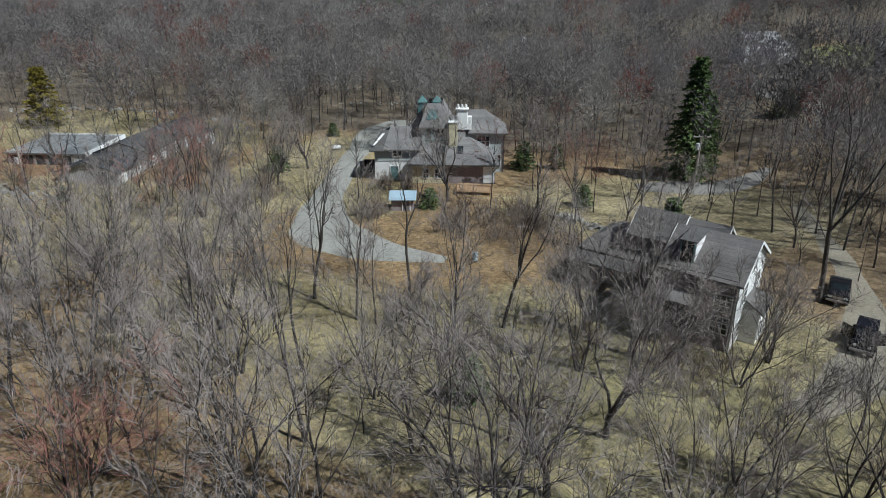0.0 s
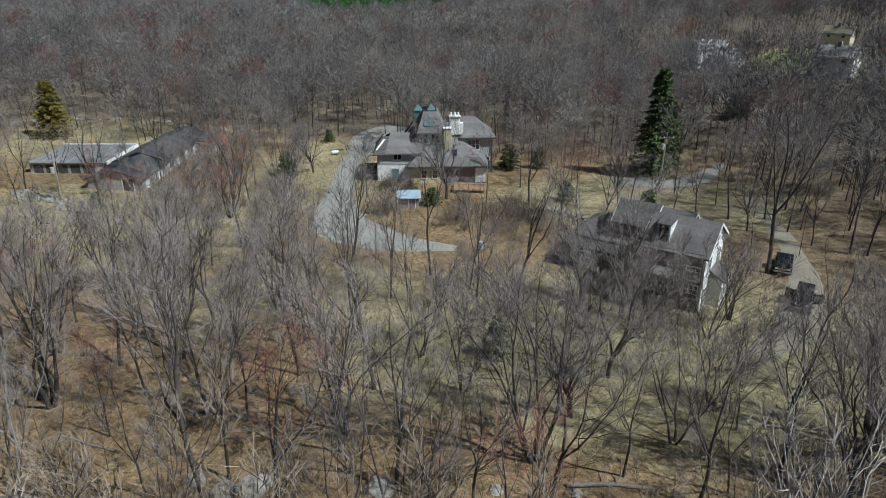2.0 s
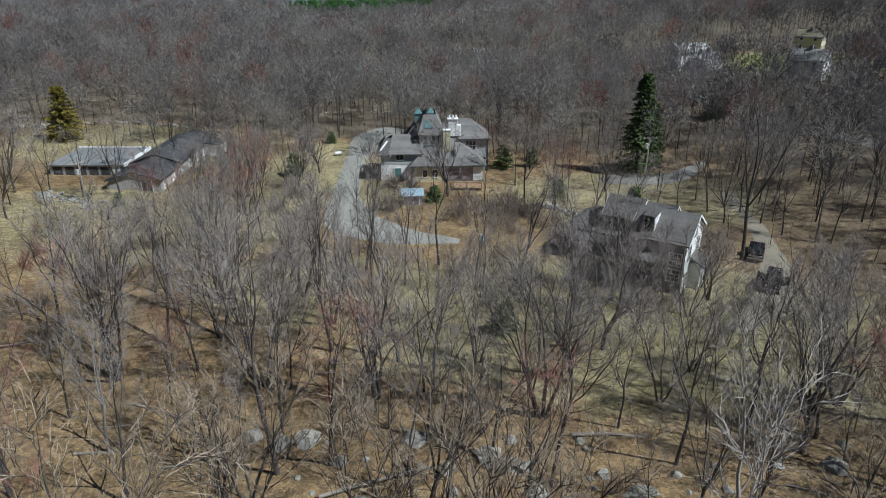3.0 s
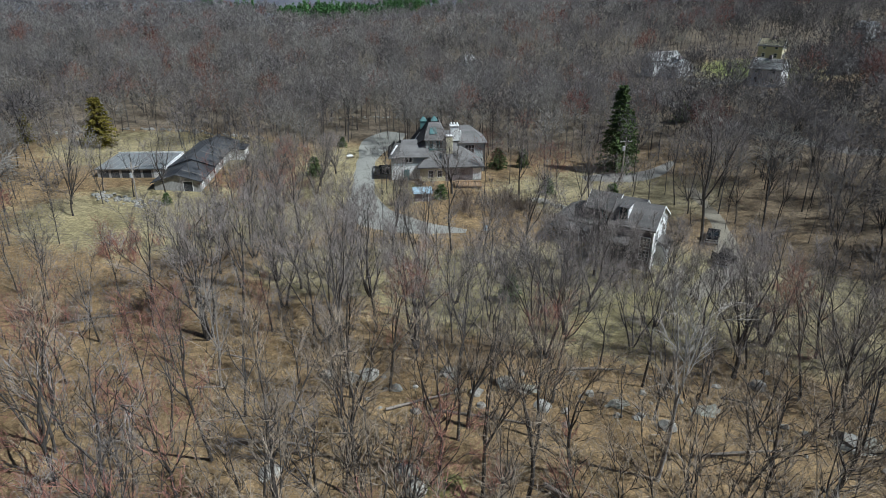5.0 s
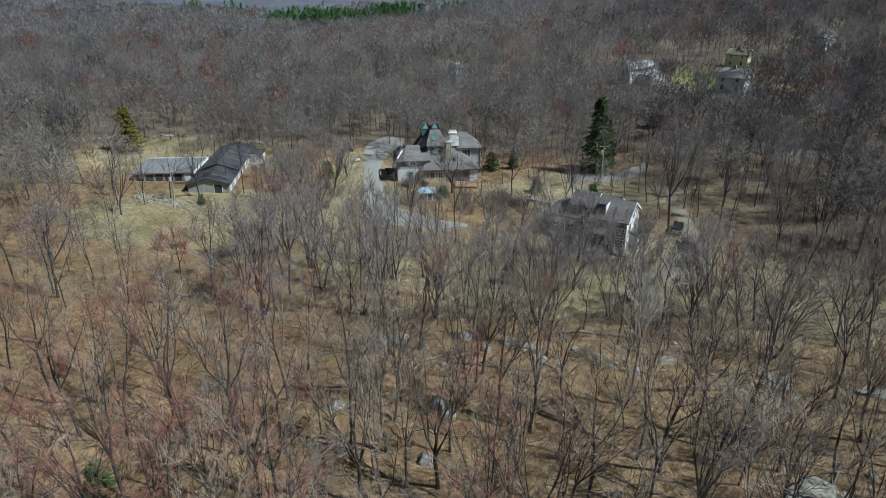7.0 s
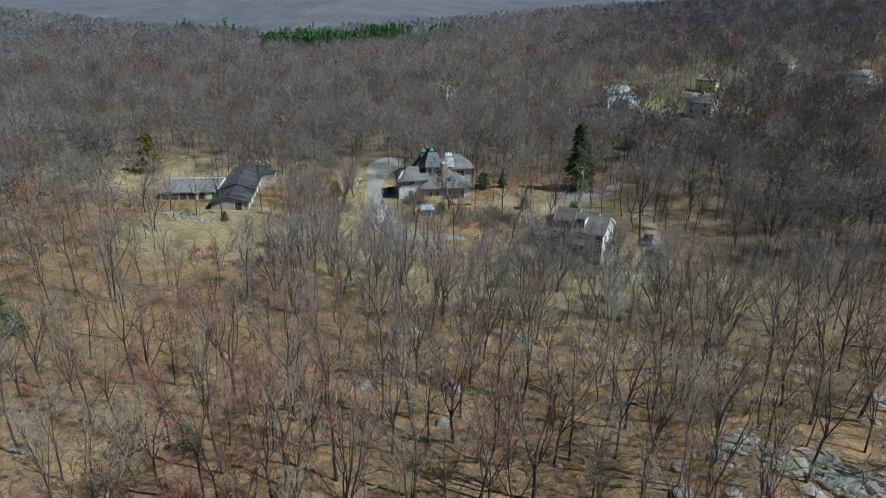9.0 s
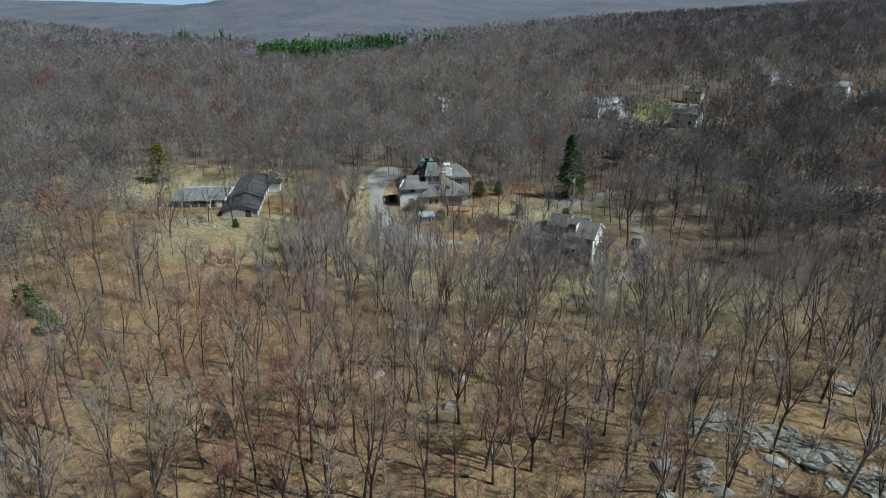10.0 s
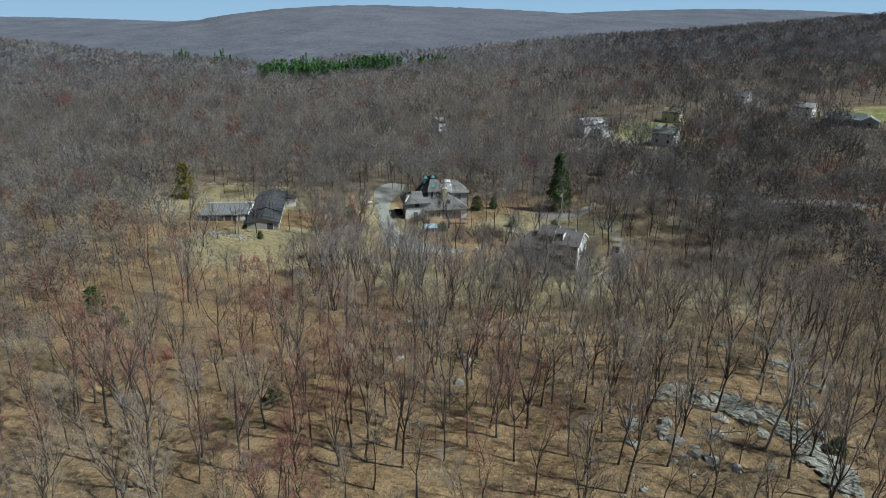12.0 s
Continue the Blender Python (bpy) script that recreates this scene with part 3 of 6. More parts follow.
def tri_mesh(name, verts, tris, mat, label, category, kind="stuff", tone=None):
    me = bpy.data.meshes.new(name)
    verts = np.asarray(verts, np.float32)
    tris = np.asarray(tris, np.int32)
    me.vertices.add(len(verts))
    me.vertices.foreach_set("co", verts.ravel())
    me.loops.add(tris.size)
    me.loops.foreach_set("vertex_index", tris.ravel())
    me.polygons.add(len(tris))
    me.polygons.foreach_set("loop_start", np.arange(0, tris.size, 3, dtype=np.int32))
    me.materials.append(mat)
    me.update(calc_edges=True)
    if tone is not None:
        me.attributes.new("tone", "FLOAT", "POINT").data.foreach_set("value", np.asarray(tone, np.float32))
    return tagged(new(name, me), label, category, kind=kind)


def plain_tree(seed, limbs, twigs, tall, wide, thick, low, twig_w=0.034, reach_w=(0.6, 1.9)):
    """Arrays of wood and twigs of a simple tree: a forking trunk under a domed crown."""
    r = np.random.default_rng(seed)
    wv, wt, tv, tt = [], [], [], []

    def spike(V, T, a, b, w):
        a, b = np.asarray(a, float), np.asarray(b, float)
        d = b - a
        o = np.cross(d, r.normal(size=3))
        o /= np.linalg.norm(o) + 1e-9
        q = np.cross(d / (np.linalg.norm(d) + 1e-9), o)
        k = len(V)
        V.extend([a + o * w, a - o * w * 0.5 + q * w * 0.87, a - o * w * 0.5 - q * w * 0.87, b])
        T.extend([(k, k + 1, k + 3), (k + 1, k + 2, k + 3), (k + 2, k, k + 3)])

    def sliver(V, T, a, b, w):
        a, b = np.asarray(a, float), np.asarray(b, float)
        o = np.cross(b - a, r.normal(size=3))
        o *= w / (np.linalg.norm(o) + 1e-9)
        k = len(V)
        V.extend([a - o, a + o, b])
        T.append((k, k + 1, k + 2))

    top = np.array((r.normal(0, 0.03 * tall), r.normal(0, 0.03 * tall), tall * 0.8))
    spike(wv, wt, (0, 0, -0.4), top, thick)
    heart = np.array((top[0] * 0.7, top[1] * 0.7, tall * (low + 1) * 0.5))
    half = tall * (1 - low) * 0.52
    each = twigs // limbs
    for i in range(limbs):
        a = 2.4 * i + r.uniform(-0.5, 0.5)
        up = -0.3 + 1.28 * (i + r.random()) / limbs
        side = math.sqrt(max(0.04, 1 - up * up))
        k = r.uniform(0.8, 1.1)
        e = heart + np.array((math.cos(a) * side * wide * k, math.sin(a) * side * wide * k, up * half * k))
        p = top * (low + (0.35 + 0.2 * r.random()) * (up + 0.3) * (0.8 - low)) / 0.8
        m = p + (e - p) * 0.5 + r.normal(0, 0.05 * wide, 3) + np.array((0, 0, 0.06 * wide))
        spike(wv, wt, p, m + (m - p) * 0.15, thick * 0.34)
        sliver(wv, wt, m, e, thick * 0.15)
        for q in range(each):
            if q % 2:
                # twigs of the outer shell
                w = r.normal(0, 1, 3)
                w[2] = abs(w[2]) * 0.9 - 0.25
                w /= np.linalg.norm(w)
                s = heart + w * np.array((wide, wide, half)) * r.uniform(0.62, 0.98)
                d = w * 0.7 + r.normal(0, 0.42, 3)
                sliver(tv, tt, s, s + d * r.uniform(*reach_w), twig_w)
                continue
            k = r.uniform(0.2, 1.0) ** 0.6
            s = p + (m - p) * k * 2 if k < 0.5 else m + (e - m) * (k * 2 - 1)
            d = 0.5 * (e - p) / np.linalg.norm(e - p) + r.normal(0, 0.5, 3)
            d[2] += 0.25
            sliver(tv, tt, s, s + d * r.uniform(*reach_w), twig_w)
    return np.array(wv), np.array(wt), np.array(tv), np.array(tt)


def plant(name, places, kinds, seed, label, red_label, size=(0.75, 1.15)):
    """All trees at the places, wood in one mesh and twigs in others."""
    r = np.random.default_rng(seed)
    out = {key: ([], [], [], [0]) for key in ("wood", "twig", "red")}

    def add(key, v, t, shade):
        V, T, S, n = out[key]
        V.append(v)
        T.append(t + n[0])
        S.append(np.full(len(v), shade))
        n[0] += len(v)

    for x, y in places:
        wv, wt, tv, tt = kinds[r.integers(len(kinds))]
        a, s = r.uniform(0, 2 * math.pi), r.uniform(*size)
        m = np.array(((math.cos(a), -math.sin(a), 0), (math.sin(a), math.cos(a), 0), (0, 0, 1))) * s
        o = np.array((x, y, ground_z(x, y)))
        # eastern trees are toned darker, painting in the cloud shadow over that side
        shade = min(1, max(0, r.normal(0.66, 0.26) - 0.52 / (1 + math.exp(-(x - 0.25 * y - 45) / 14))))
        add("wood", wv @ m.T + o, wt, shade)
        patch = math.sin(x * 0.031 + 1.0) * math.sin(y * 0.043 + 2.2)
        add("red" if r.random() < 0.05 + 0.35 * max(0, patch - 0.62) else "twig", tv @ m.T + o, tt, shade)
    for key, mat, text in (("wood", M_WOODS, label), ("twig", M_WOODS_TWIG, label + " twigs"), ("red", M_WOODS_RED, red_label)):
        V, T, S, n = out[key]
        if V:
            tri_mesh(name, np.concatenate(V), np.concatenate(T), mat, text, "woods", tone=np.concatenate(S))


def in_view(x, y, margin=25):
    return y > -60 and abs(x) < (y + 190) * 0.80 + margin


MID = [plain_tree(k, 14, 392, h, w, 0.11, lo, 0.072, (0.5, 1.3)) for k, (h, w, lo) in enumerate(((14, 3.5, 0.42), (15, 3.1, 0.48), (12.5, 3.6, 0.38), (16, 3.4, 0.46)))]
FAR = [plain_tree(k + 20, 9, 126, h, w, 0.11, lo, 0.17, (0.6, 1.6)) for k, (h, w, lo) in enumerate(((14, 3.8, 0.40), (13, 4.0, 0.36), (15, 3.7, 0.44)))]
HAZY = [plain_tree(k + 40, 6, 84, h, w, 0.13, lo, 0.27, (0.8, 2.0)) for k, (h, w, lo) in enumerate(((13, 4.4, 0.35), (14, 4.1, 0.4)))]

mid_places = scatter(rng, 14000, lambda r: (r.uniform(-230, 280), r.uniform(-125, 160)), 4.7, taken, lambda x, y: not open_ground(x, y) and (in_view(x, y) or (y <= -60 and 70 < abs(x) < (y + 190) * 0.8 + 14)))
mid_places += scatter(rng, 900, lambda r: (r.uniform(48, 150), r.uniform(-70, 60)), 4.2, taken + mid_places, lambda x, y: not open_ground(x, y) and abs(x) < (y + 190) * 0.8 + 14)
mid_places += scatter(rng, 200, lambda r: (r.uniform(60, 150), r.uniform(-60, 60)), 2.6, taken + mid_places, lambda x, y: not open_ground(x, y) and abs(x) < (y + 190) * 0.8 + 14)
# those between the yards stand closer and have finer twigs
FINE = [plain_tree(k + 70, 22, 616, h, w, 0.11, lo, 0.018, (0.4, 1.3)) for k, (h, w, lo) in enumerate(((13, 3.2, 0.38), (14.5, 3.0, 0.44), (12, 3.3, 0.34)))]
yard_places = [p for p in mid_places if p[1] < -8 and abs(p[0]) < 62]
mid_places = [p for p in mid_places if p[1] >= -8 or abs(p[0]) >= 62]
plant("yard_woods", yard_places, FINE, 13, "slender bare trees between the yards", "red-budding trees between the yards")
plant("woods", mid_places, MID, 3, "bare grey-brown wood round the yards", "red-budding trees in the wood")


plant("stand", east_fill[:85], MID, 11, "tall bare trees of the eastern wood", "red-budding trees of the eastern wood", (0.9, 1.2))
OAKS = [plain_tree(k + 90, 20, 680, h, w, 0.16, lo, 0.045, (0.5, 1.5)) for k, (h, w, lo) in enumerate(((15, 3.8, 0.36), (16.5, 3.4, 0.44), (14, 3.9, 0.32)))]
plant("stand", outer_fill[105:], OAKS, 12, "bare trees at the flanks of the near wood", "red-budding trees at the flanks of the near wood", (0.55, 1.0))
oak_places = scatter(rng, 900, lambda r: (r.uniform(43, 100), r.uniform(-52, 30)), 5.0, [], lambda x, y: not open_ground(x, y))[:48]
oak_places += scatter(rng, 500, lambda r: (r.uniform(-62, 44), r.uniform(16, 76)), 6.0, [], lambda x, y: not open_ground(x, y))[:80]
plant("oaks", oak_places, OAKS, 14, "tall bare oaks behind the yards", "red-budding trees among the oaks", (0.85, 1.1))
SAPLINGS = [plain_tree(k + 60, 10, 90, h, w, 0.045, 0.2, 0.016, (0.3, 1.0)) for k, (h, w) in enumerate(((7, 1.5), (9, 1.6), (5.5, 1.4), (10, 1.7)))]
sapling_places = scatter(rng, 1500, lambda r: (r.uniform(-85, 80), r.uniform(-130, -20)), 3.4, taken, lambda x, y: not open_ground(x, y))
plant("saplings", sapling_places, SAPLINGS, 6, "thin bare saplings between the trees", "thin red-budding saplings", (0.7, 1.2))
SLENDER = [plain_tree(k + 80, 14, 260, h, w, 0.085, lo, 0.017, (0.4, 1.3)) for k, (h, w, lo) in enumerate(((13, 2.6, 0.3), (11, 2.4, 0.35), (14, 2.8, 0.42)))]
gap_places = scatter(rng, 3000, lambda r: (r.uniform(-90, 84), r.uniform(-132, -30)), 4.4, taken, lambda x, y: not open_ground(x, y) and grass_share(x, y) < 0.4)
plant("thicket", gap_places, SLENDER, 8, "slender bare trees filling the near wood", "slender red-budding trees", (0.55, 1.0))
# centre, half axes, number and heights of the pine stands
PINES = ((-118, 410, 26, 18, 95, 11, 15), (-88, 405, 18, 16, 70, 10, 14), (-45, 425, 30, 12, 80, 9, 13), (8, 436, 18, 8, 26, 8, 11), (-256, 566, 16, 8, 16, 15, 20), (-195, 492, 12, 10, 9, 14, 21),
         (-205, 560, 34, 16, 14, 13, 19), (-130, 520, 30, 14, 22, 13, 19), (-270, 600, 60, 14, 7, 12, 18), (0, 742, 6, 6, 2, 12, 15), (106, 492, 10, 6, 4, 10, 13), (-300, 560, 12, 10, 4, 12, 16))
PINE_SPOTS = [(a, b - 34, c, d + 26) for a, b, c, d, count, low, high in PINES if count > 20]


def pine_ground(x, y):
    return any(((x - a) / c) ** 2 + ((y - b) / d) ** 2 < 1.6 for a, b, c, d in PINE_SPOTS)


far_places = scatter(rng, 16000, lambda r: (r.uniform(-400, 520), r.uniform(160, 380)), 5.3, [], lambda x, y: in_view(x, y) and not open_ground(x, y) and not pine_ground(x, y))
plant("far_woods", far_places, FAR, 4, "bare grey-brown wood further off", "red-budding trees further off")
hazy_places = scatter(rng, 16000, lambda r: (r.uniform(-620, 800), r.uniform(380, 860)), 7.6, [], lambda x, y: in_view(x, y) and not pine_ground(x, y) and y < 480 + 0.75 * max(x, 0) + 0.5 * max(-x - 120, 0))
plant("distant_woods", hazy_places, HAZY, 5, "distant bare wood", "distant red-budding trees", (0.95, 1.3))


def canopy_sheet():
    """The treetops of the hills beyond the wood."""
    r = np.random.default_rng(9)
    d = np.concatenate([np.arange(580, 1500, 13), np.arange(1500, 2600, 26), np.arange(2600, 4700, 52)])
    a = np.radians(np.arange(-52, 52.01, 0.45))
    aa, dd = np.meshgrid(a, d)
    x = dd * np.sin(aa) + r.normal(0, 2.5, aa.shape)
    y = dd * np.cos(aa) - 170 + r.normal(0, 4, aa.shape)
    z = height(x, y) + 8 * np.clip((dd - 580) / 150, 0.02, 1) + r.uniform(-1.2, 1.2, aa.shape) * np.clip((dd - 580) / 150, 0, 1) + 1.5 * np.sin(x * 0.05) * np.sin(y * 0.04) * np.clip((dd - 580) / 150, 0, 1)
    n, k = aa.shape
    i = np.arange(n * k).reshape(n, k)
    t1 = np.stack([i[:-1, :-1], i[:-1, 1:], i[1:, 1:]], -1).reshape(-1, 3)
    t2 = np.stack([i[:-1, :-1], i[1:, 1:], i[1:, :-1]], -1).reshape(-1, 3)
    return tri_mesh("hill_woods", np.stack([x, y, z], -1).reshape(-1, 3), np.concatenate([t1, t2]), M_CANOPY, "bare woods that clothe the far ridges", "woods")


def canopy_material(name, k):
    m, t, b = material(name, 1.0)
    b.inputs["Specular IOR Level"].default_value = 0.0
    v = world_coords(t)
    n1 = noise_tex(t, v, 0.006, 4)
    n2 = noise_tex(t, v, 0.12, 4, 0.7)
    # the blue-grey of distance haze is mixed into this base colour
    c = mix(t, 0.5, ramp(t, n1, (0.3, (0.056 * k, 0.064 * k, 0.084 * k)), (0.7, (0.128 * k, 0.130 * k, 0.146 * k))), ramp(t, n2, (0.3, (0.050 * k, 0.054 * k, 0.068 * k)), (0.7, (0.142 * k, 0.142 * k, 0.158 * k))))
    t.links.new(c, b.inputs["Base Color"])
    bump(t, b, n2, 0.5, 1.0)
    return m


M_CANOPY = canopy_material("hazed_treetops", 1.35)
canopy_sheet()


def sky_backdrop():
    """Pale sky low over the horizon, far behind the ridges."""
    a = np.radians(np.arange(-60, 60.01, 5))
    rows = [(4850 * math.sin(k), 4850 * math.cos(k) - 150, z) for z in (-60, 400, 1100) for k in a]
    n = len(a)
    faces = [(j * n + i, j * n + i + 1, (j + 1) * n + i + 1, (j + 1) * n + i) for j in range(2) for i in range(n - 1)]
    m, t, b = material("pale_spring_sky", 1.0)
    z = t.nodes.new("ShaderNodeSeparateXYZ")
    t.links.new(world_coords(t, 0.001), z.inputs[0])
    b.inputs["Base Color"].default_value = (0, 0, 0, 1)
    b.inputs["Specular IOR Level"].default_value = 0
    t.links.new(ramp(t, z.outputs[2], (0.1, (0.44, 0.62, 0.80)), (0.7, (0.27, 0.47, 0.75))), b.inputs["Emission Color"])
    b.inputs["Emission Strength"].default_value = 1.25
    tagged(mesh_object("backdrop", rows, faces, m), "pale blue spring sky over the far ridges", "sky", kind="structure")


sky_backdrop()

# ---- building materials ----
M_ASPHALT = mottled("worn_asphalt", (0.225, 0.222, 0.20), (0.325, 0.32, 0.285), 0.25, 3.0, 0.92, 0.3, 0.02)
M_ROADGREY = mottled("pale_road", (0.16, 0.152, 0.138), (0.26, 0.248, 0.226), 0.25, 3.0, 0.92, 0.3, 0.02)
M_STUCCO = mottled("white_stucco", (0.76, 0.76, 0.74), (0.88, 0.88, 0.86), 0.8, 12, 0.9, 0.3, 0.01)
M_CREAM = mottled("cream_stucco", (0.50, 0.46, 0.30), (0.66, 0.61, 0.42), 0.8, 12, 0.9, 0.3, 0.01)
M_SIDING = mottled("grey_blue_siding", (0.32, 0.35, 0.35), (0.45, 0.475, 0.47), 0.6, 10, 0.8, 0.3, 0.01, stretch=(0.4, 0.4, 3))
M_TEAL = mottled("teal_trim", (0.07, 0.15, 0.15), (0.13, 0.25, 0.25), 0.8, 9, 0.6, 0.2, 0.01)
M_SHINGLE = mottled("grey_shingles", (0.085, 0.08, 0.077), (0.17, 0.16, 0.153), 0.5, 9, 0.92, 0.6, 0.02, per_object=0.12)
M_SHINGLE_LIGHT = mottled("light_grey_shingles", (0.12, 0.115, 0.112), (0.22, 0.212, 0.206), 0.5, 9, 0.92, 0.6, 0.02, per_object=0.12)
# these also serve as the shaded faces of the large house's roof
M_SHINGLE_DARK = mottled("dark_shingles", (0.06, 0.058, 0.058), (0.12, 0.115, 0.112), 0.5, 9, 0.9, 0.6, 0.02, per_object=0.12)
M_TAR = mottled("black_tar_roof", (0.025, 0.027, 0.03), (0.085, 0.088, 0.095), 0.35, 6, 0.75, 0.5, 0.02)
M_BRICK = mottled("mauve_brick", (0.21, 0.175, 0.175), (0.33, 0.28, 0.28), 0.9, 12, 0.9, 0.4, 0.01)
M_CLAP = mottled("mauve_grey_clapboard", (0.14, 0.125, 0.13), (0.23, 0.205, 0.21), 0.6, 10, 0.85, 0.3, 0.01, stretch=(0.4, 0.4, 3))
M_WHITE = mottled("white_paint", (0.70, 0.70, 0.69), (0.82, 0.82, 0.81), 1.0, 14, 0.6, 0.15, 0.005)
M_DECK = mottled("weathered_deck", (0.24, 0.15, 0.085), (0.40, 0.27, 0.16), 0.9, 10, 0.9, 0.4, 0.01)
M_BOARD = mottled("bleached_boards", (0.27, 0.26, 0.25), (0.44, 0.43, 0.41), 0.9, 9, 0.92, 0.4, 0.01, stretch=(3, 3, 0.3))
M_MEMBRANE = mottled("grey_membrane_roof", (0.13, 0.14, 0.143), (0.23, 0.24, 0.243), 0.3, 6, 0.7, 0.2, 0.01)
M_TIN = mottled("pale_blue_tin_roof", (0.25, 0.36, 0.44), (0.44, 0.54, 0.60), 0.9, 8, 0.45, 0.2, 0.01)
M_GREENROOF = mottled("green_grey_roof", (0.20, 0.25, 0.235), (0.31, 0.36, 0.34), 0.5, 9, 0.8, 0.3, 0.01)
M_YELLOW = mottled("yellow_siding", (0.52, 0.47, 0.31), (0.66, 0.60, 0.42), 0.6, 10, 0.8, 0.2, 0.01)
M_ROCK = mottled("lichened_rock", (0.16, 0.153, 0.135), (0.40, 0.385, 0.345), 0.5, 5, 0.95, 0.8, 0.06, per_object=0.2)
M_MOSS = mottled("mossy_rock", (0.10, 0.10, 0.035), (0.28, 0.25, 0.10), 0.6, 5, 0.95, 0.8, 0.06)
M_OUTCROP = mottled("grey_green_outcrop", (0.15, 0.148, 0.118), (0.40, 0.395, 0.34), 0.45, 4.5, 0.95, 1.0, 0.15)
M_POLE = mottled("weathered_pole", (0.24, 0.21, 0.18), (0.38, 0.34, 0.30), 1, 9, 0.9, 0.4, 0.01, stretch=(2, 2, 0.3))
M_LOG = mottled("fallen_log", (0.13, 0.112, 0.096), (0.30, 0.265, 0.23), 0.7, 8, 0.95, 0.5, 0.03, per_object=0.25)
M_BLACKPAINT = mottled("black_car_paint", (0.008, 0.008, 0.010), (0.016, 0.016, 0.019), 1, 20, 0.22, 0.02, 0.002)
M_RUBBER = mottled("tyre_rubber", (0.012, 0.012, 0.012), (0.03, 0.03, 0.03), 2, 20, 0.9, 0.3, 0.01)
M_STEEL = mottled("dull_steel", (0.30, 0.30, 0.31), (0.48, 0.48, 0.49), 2, 20, 0.4, 0.1, 0.002, metal=0.9)
M_LAMP_GLASS = mottled("headlight_glass", (0.65, 0.65, 0.66), (0.8, 0.8, 0.8), 2, 20, 0.15, 0.02, 0.001)
M_TRANSFORMER = mottled("galvanised_can", (0.36, 0.37, 0.38), (0.50, 0.51, 0.52), 2, 20, 0.5, 0.1, 0.002)
M_SAND = mottled("sandy_drive", (0.16, 0.14, 0.105), (0.27, 0.243, 0.19), 0.3, 4, 0.95, 0.4, 0.03)


def glass_material():
    m, t, b = material("dark_window_glass", 0.08)
    b.inputs["Specular IOR Level"].default_value = 0.6
    n = noise_tex(t, coords(t), 0.7, 2)
    t.links.new(ramp(t, n, (0.3, (0.012, 0.015, 0.018)), (0.7, (0.035, 0.045, 0.05))), b.inputs["Base Color"])
    return m


M_GLASS = glass_material()

# ---- drives and roads ----


def strip(name, line, mat, label, category, lift=0.05, seed=1, rag=0.35):
    """A paved band that follows the ground. Rows of the line: x, y, half width."""
    r = random.Random(seed)
    pts = []
    for (x0, y0, w0), (x1, y1, w1) in zip(line, line[1:]):
        n = max(2, int(math.hypot(x1 - x0, y1 - y0) / 1.3))
        pts += [(x0 + (x1 - x0) * k / n, y0 + (y1 - y0) * k / n, w0 + (w1 - w0) * k / n) for k in range(n)]
    pts.append(line[-1])
    for _ in range(6):
        pts = [pts[0]] + [tuple((pts[i - 1][c] + 2 * pts[i][c] + pts[i + 1][c]) / 4 for c in range(3)) for i in range(1, len(pts) - 1)] + [pts[-1]]
    verts, faces = [], []
    across = 7
    for i, (x, y, w) in enumerate(pts):
        a, b = pts[max(i - 1, 0)], pts[min(i + 1, len(pts) - 1)]
        d = Vector((b[0] - a[0], b[1] - a[1], 0)).normalized()
        wl, wr = w + rag * math.sin(i * 0.9 + seed) * r.uniform(0.2, 0.6), w + rag * math.cos(i * 0.7 + seed) * r.uniform(0.2, 0.6)
        for k in range(across):
            s = -wl + (wl + wr) * k / (across - 1)
            px, py = x - d.y * s, y + d.x * s
            rim = k in (0, across - 1)
            verts.append((px, py, ground_z(px, py) + (-0.06 if rim else lift)))
    for i in range(len(pts) - 1):
        for k in range(across - 1):
            o = i * across + k
            faces.append((o, o + 1, o + across + 1, o + across))
    ob = mesh_object(name, verts, faces, mat, smooth=True)
    return tagged(ob, label, category, kind="structure")


strip("driveway", [(-15.0, 41.0, 4.0), (-17.5, 35.0, 6.0), (-18.6, 28.0, 5.4), (-19.2, 20.0, 3.2), (-19.2, 12.0, 2.5), (-18.2, 2.0, 2.5), (-16.6, -11.0, 2.7), (-15.0, -19.0, 4.0), (-12.5, -25.0, 5.6), (-6.5, -28.6, 4.2), (-1.0, -30.0, 2.2), (3.0, -30.6, 1.0)],
      M_ASPHALT, "long pale grey asphalt driveway that bends past the house", "driveway")
strip("road", [(44, 118, 2.4), (53.7, 86.0, 2.4), (59.9, 63.2, 2.4), (66.4, 41.1, 2.4), (73.4, 18.2, 2.4), (81.2, 4.6, 2.4), (91.1, -3.9, 2.4), (99.4, -10.2, 2.4), (107.7, -17.0, 2.4), (130, -30, 2.4), (160, -42, 2.4)],
      M_ROADGREY, "narrow grey road through the bare wood", "road", seed=2, rag=0.15)
strip("apron", [(27.0, -0.5, 2.2), (31.0, 0.2, 3.6), (38.0, -0.2, 4.0), (44.0, 4.0, 2.0), (48, 9, 1.0)], M_ROADGREY, "grey parking apron behind the clapboard house", "driveway", seed=3)
strip("track", [(46, -8, 1.2), (45.5, -20, 1.4), (43.5, -33, 1.9), (40.0, -43, 2.6), (36.0, -50, 2.8), (31, -53.5, 1.6)], M_SAND, "sandy track beside the clapboard house", "track", lift=0.03, seed=4, rag=0.6)
strip("garage_drive", [(84, 76, 1.8), (76, 80, 2.5), (74.6, 84.5, 3.0)], M_ROADGREY, "short asphalt drive before the white garage", "driveway", seed=5, rag=0.15)
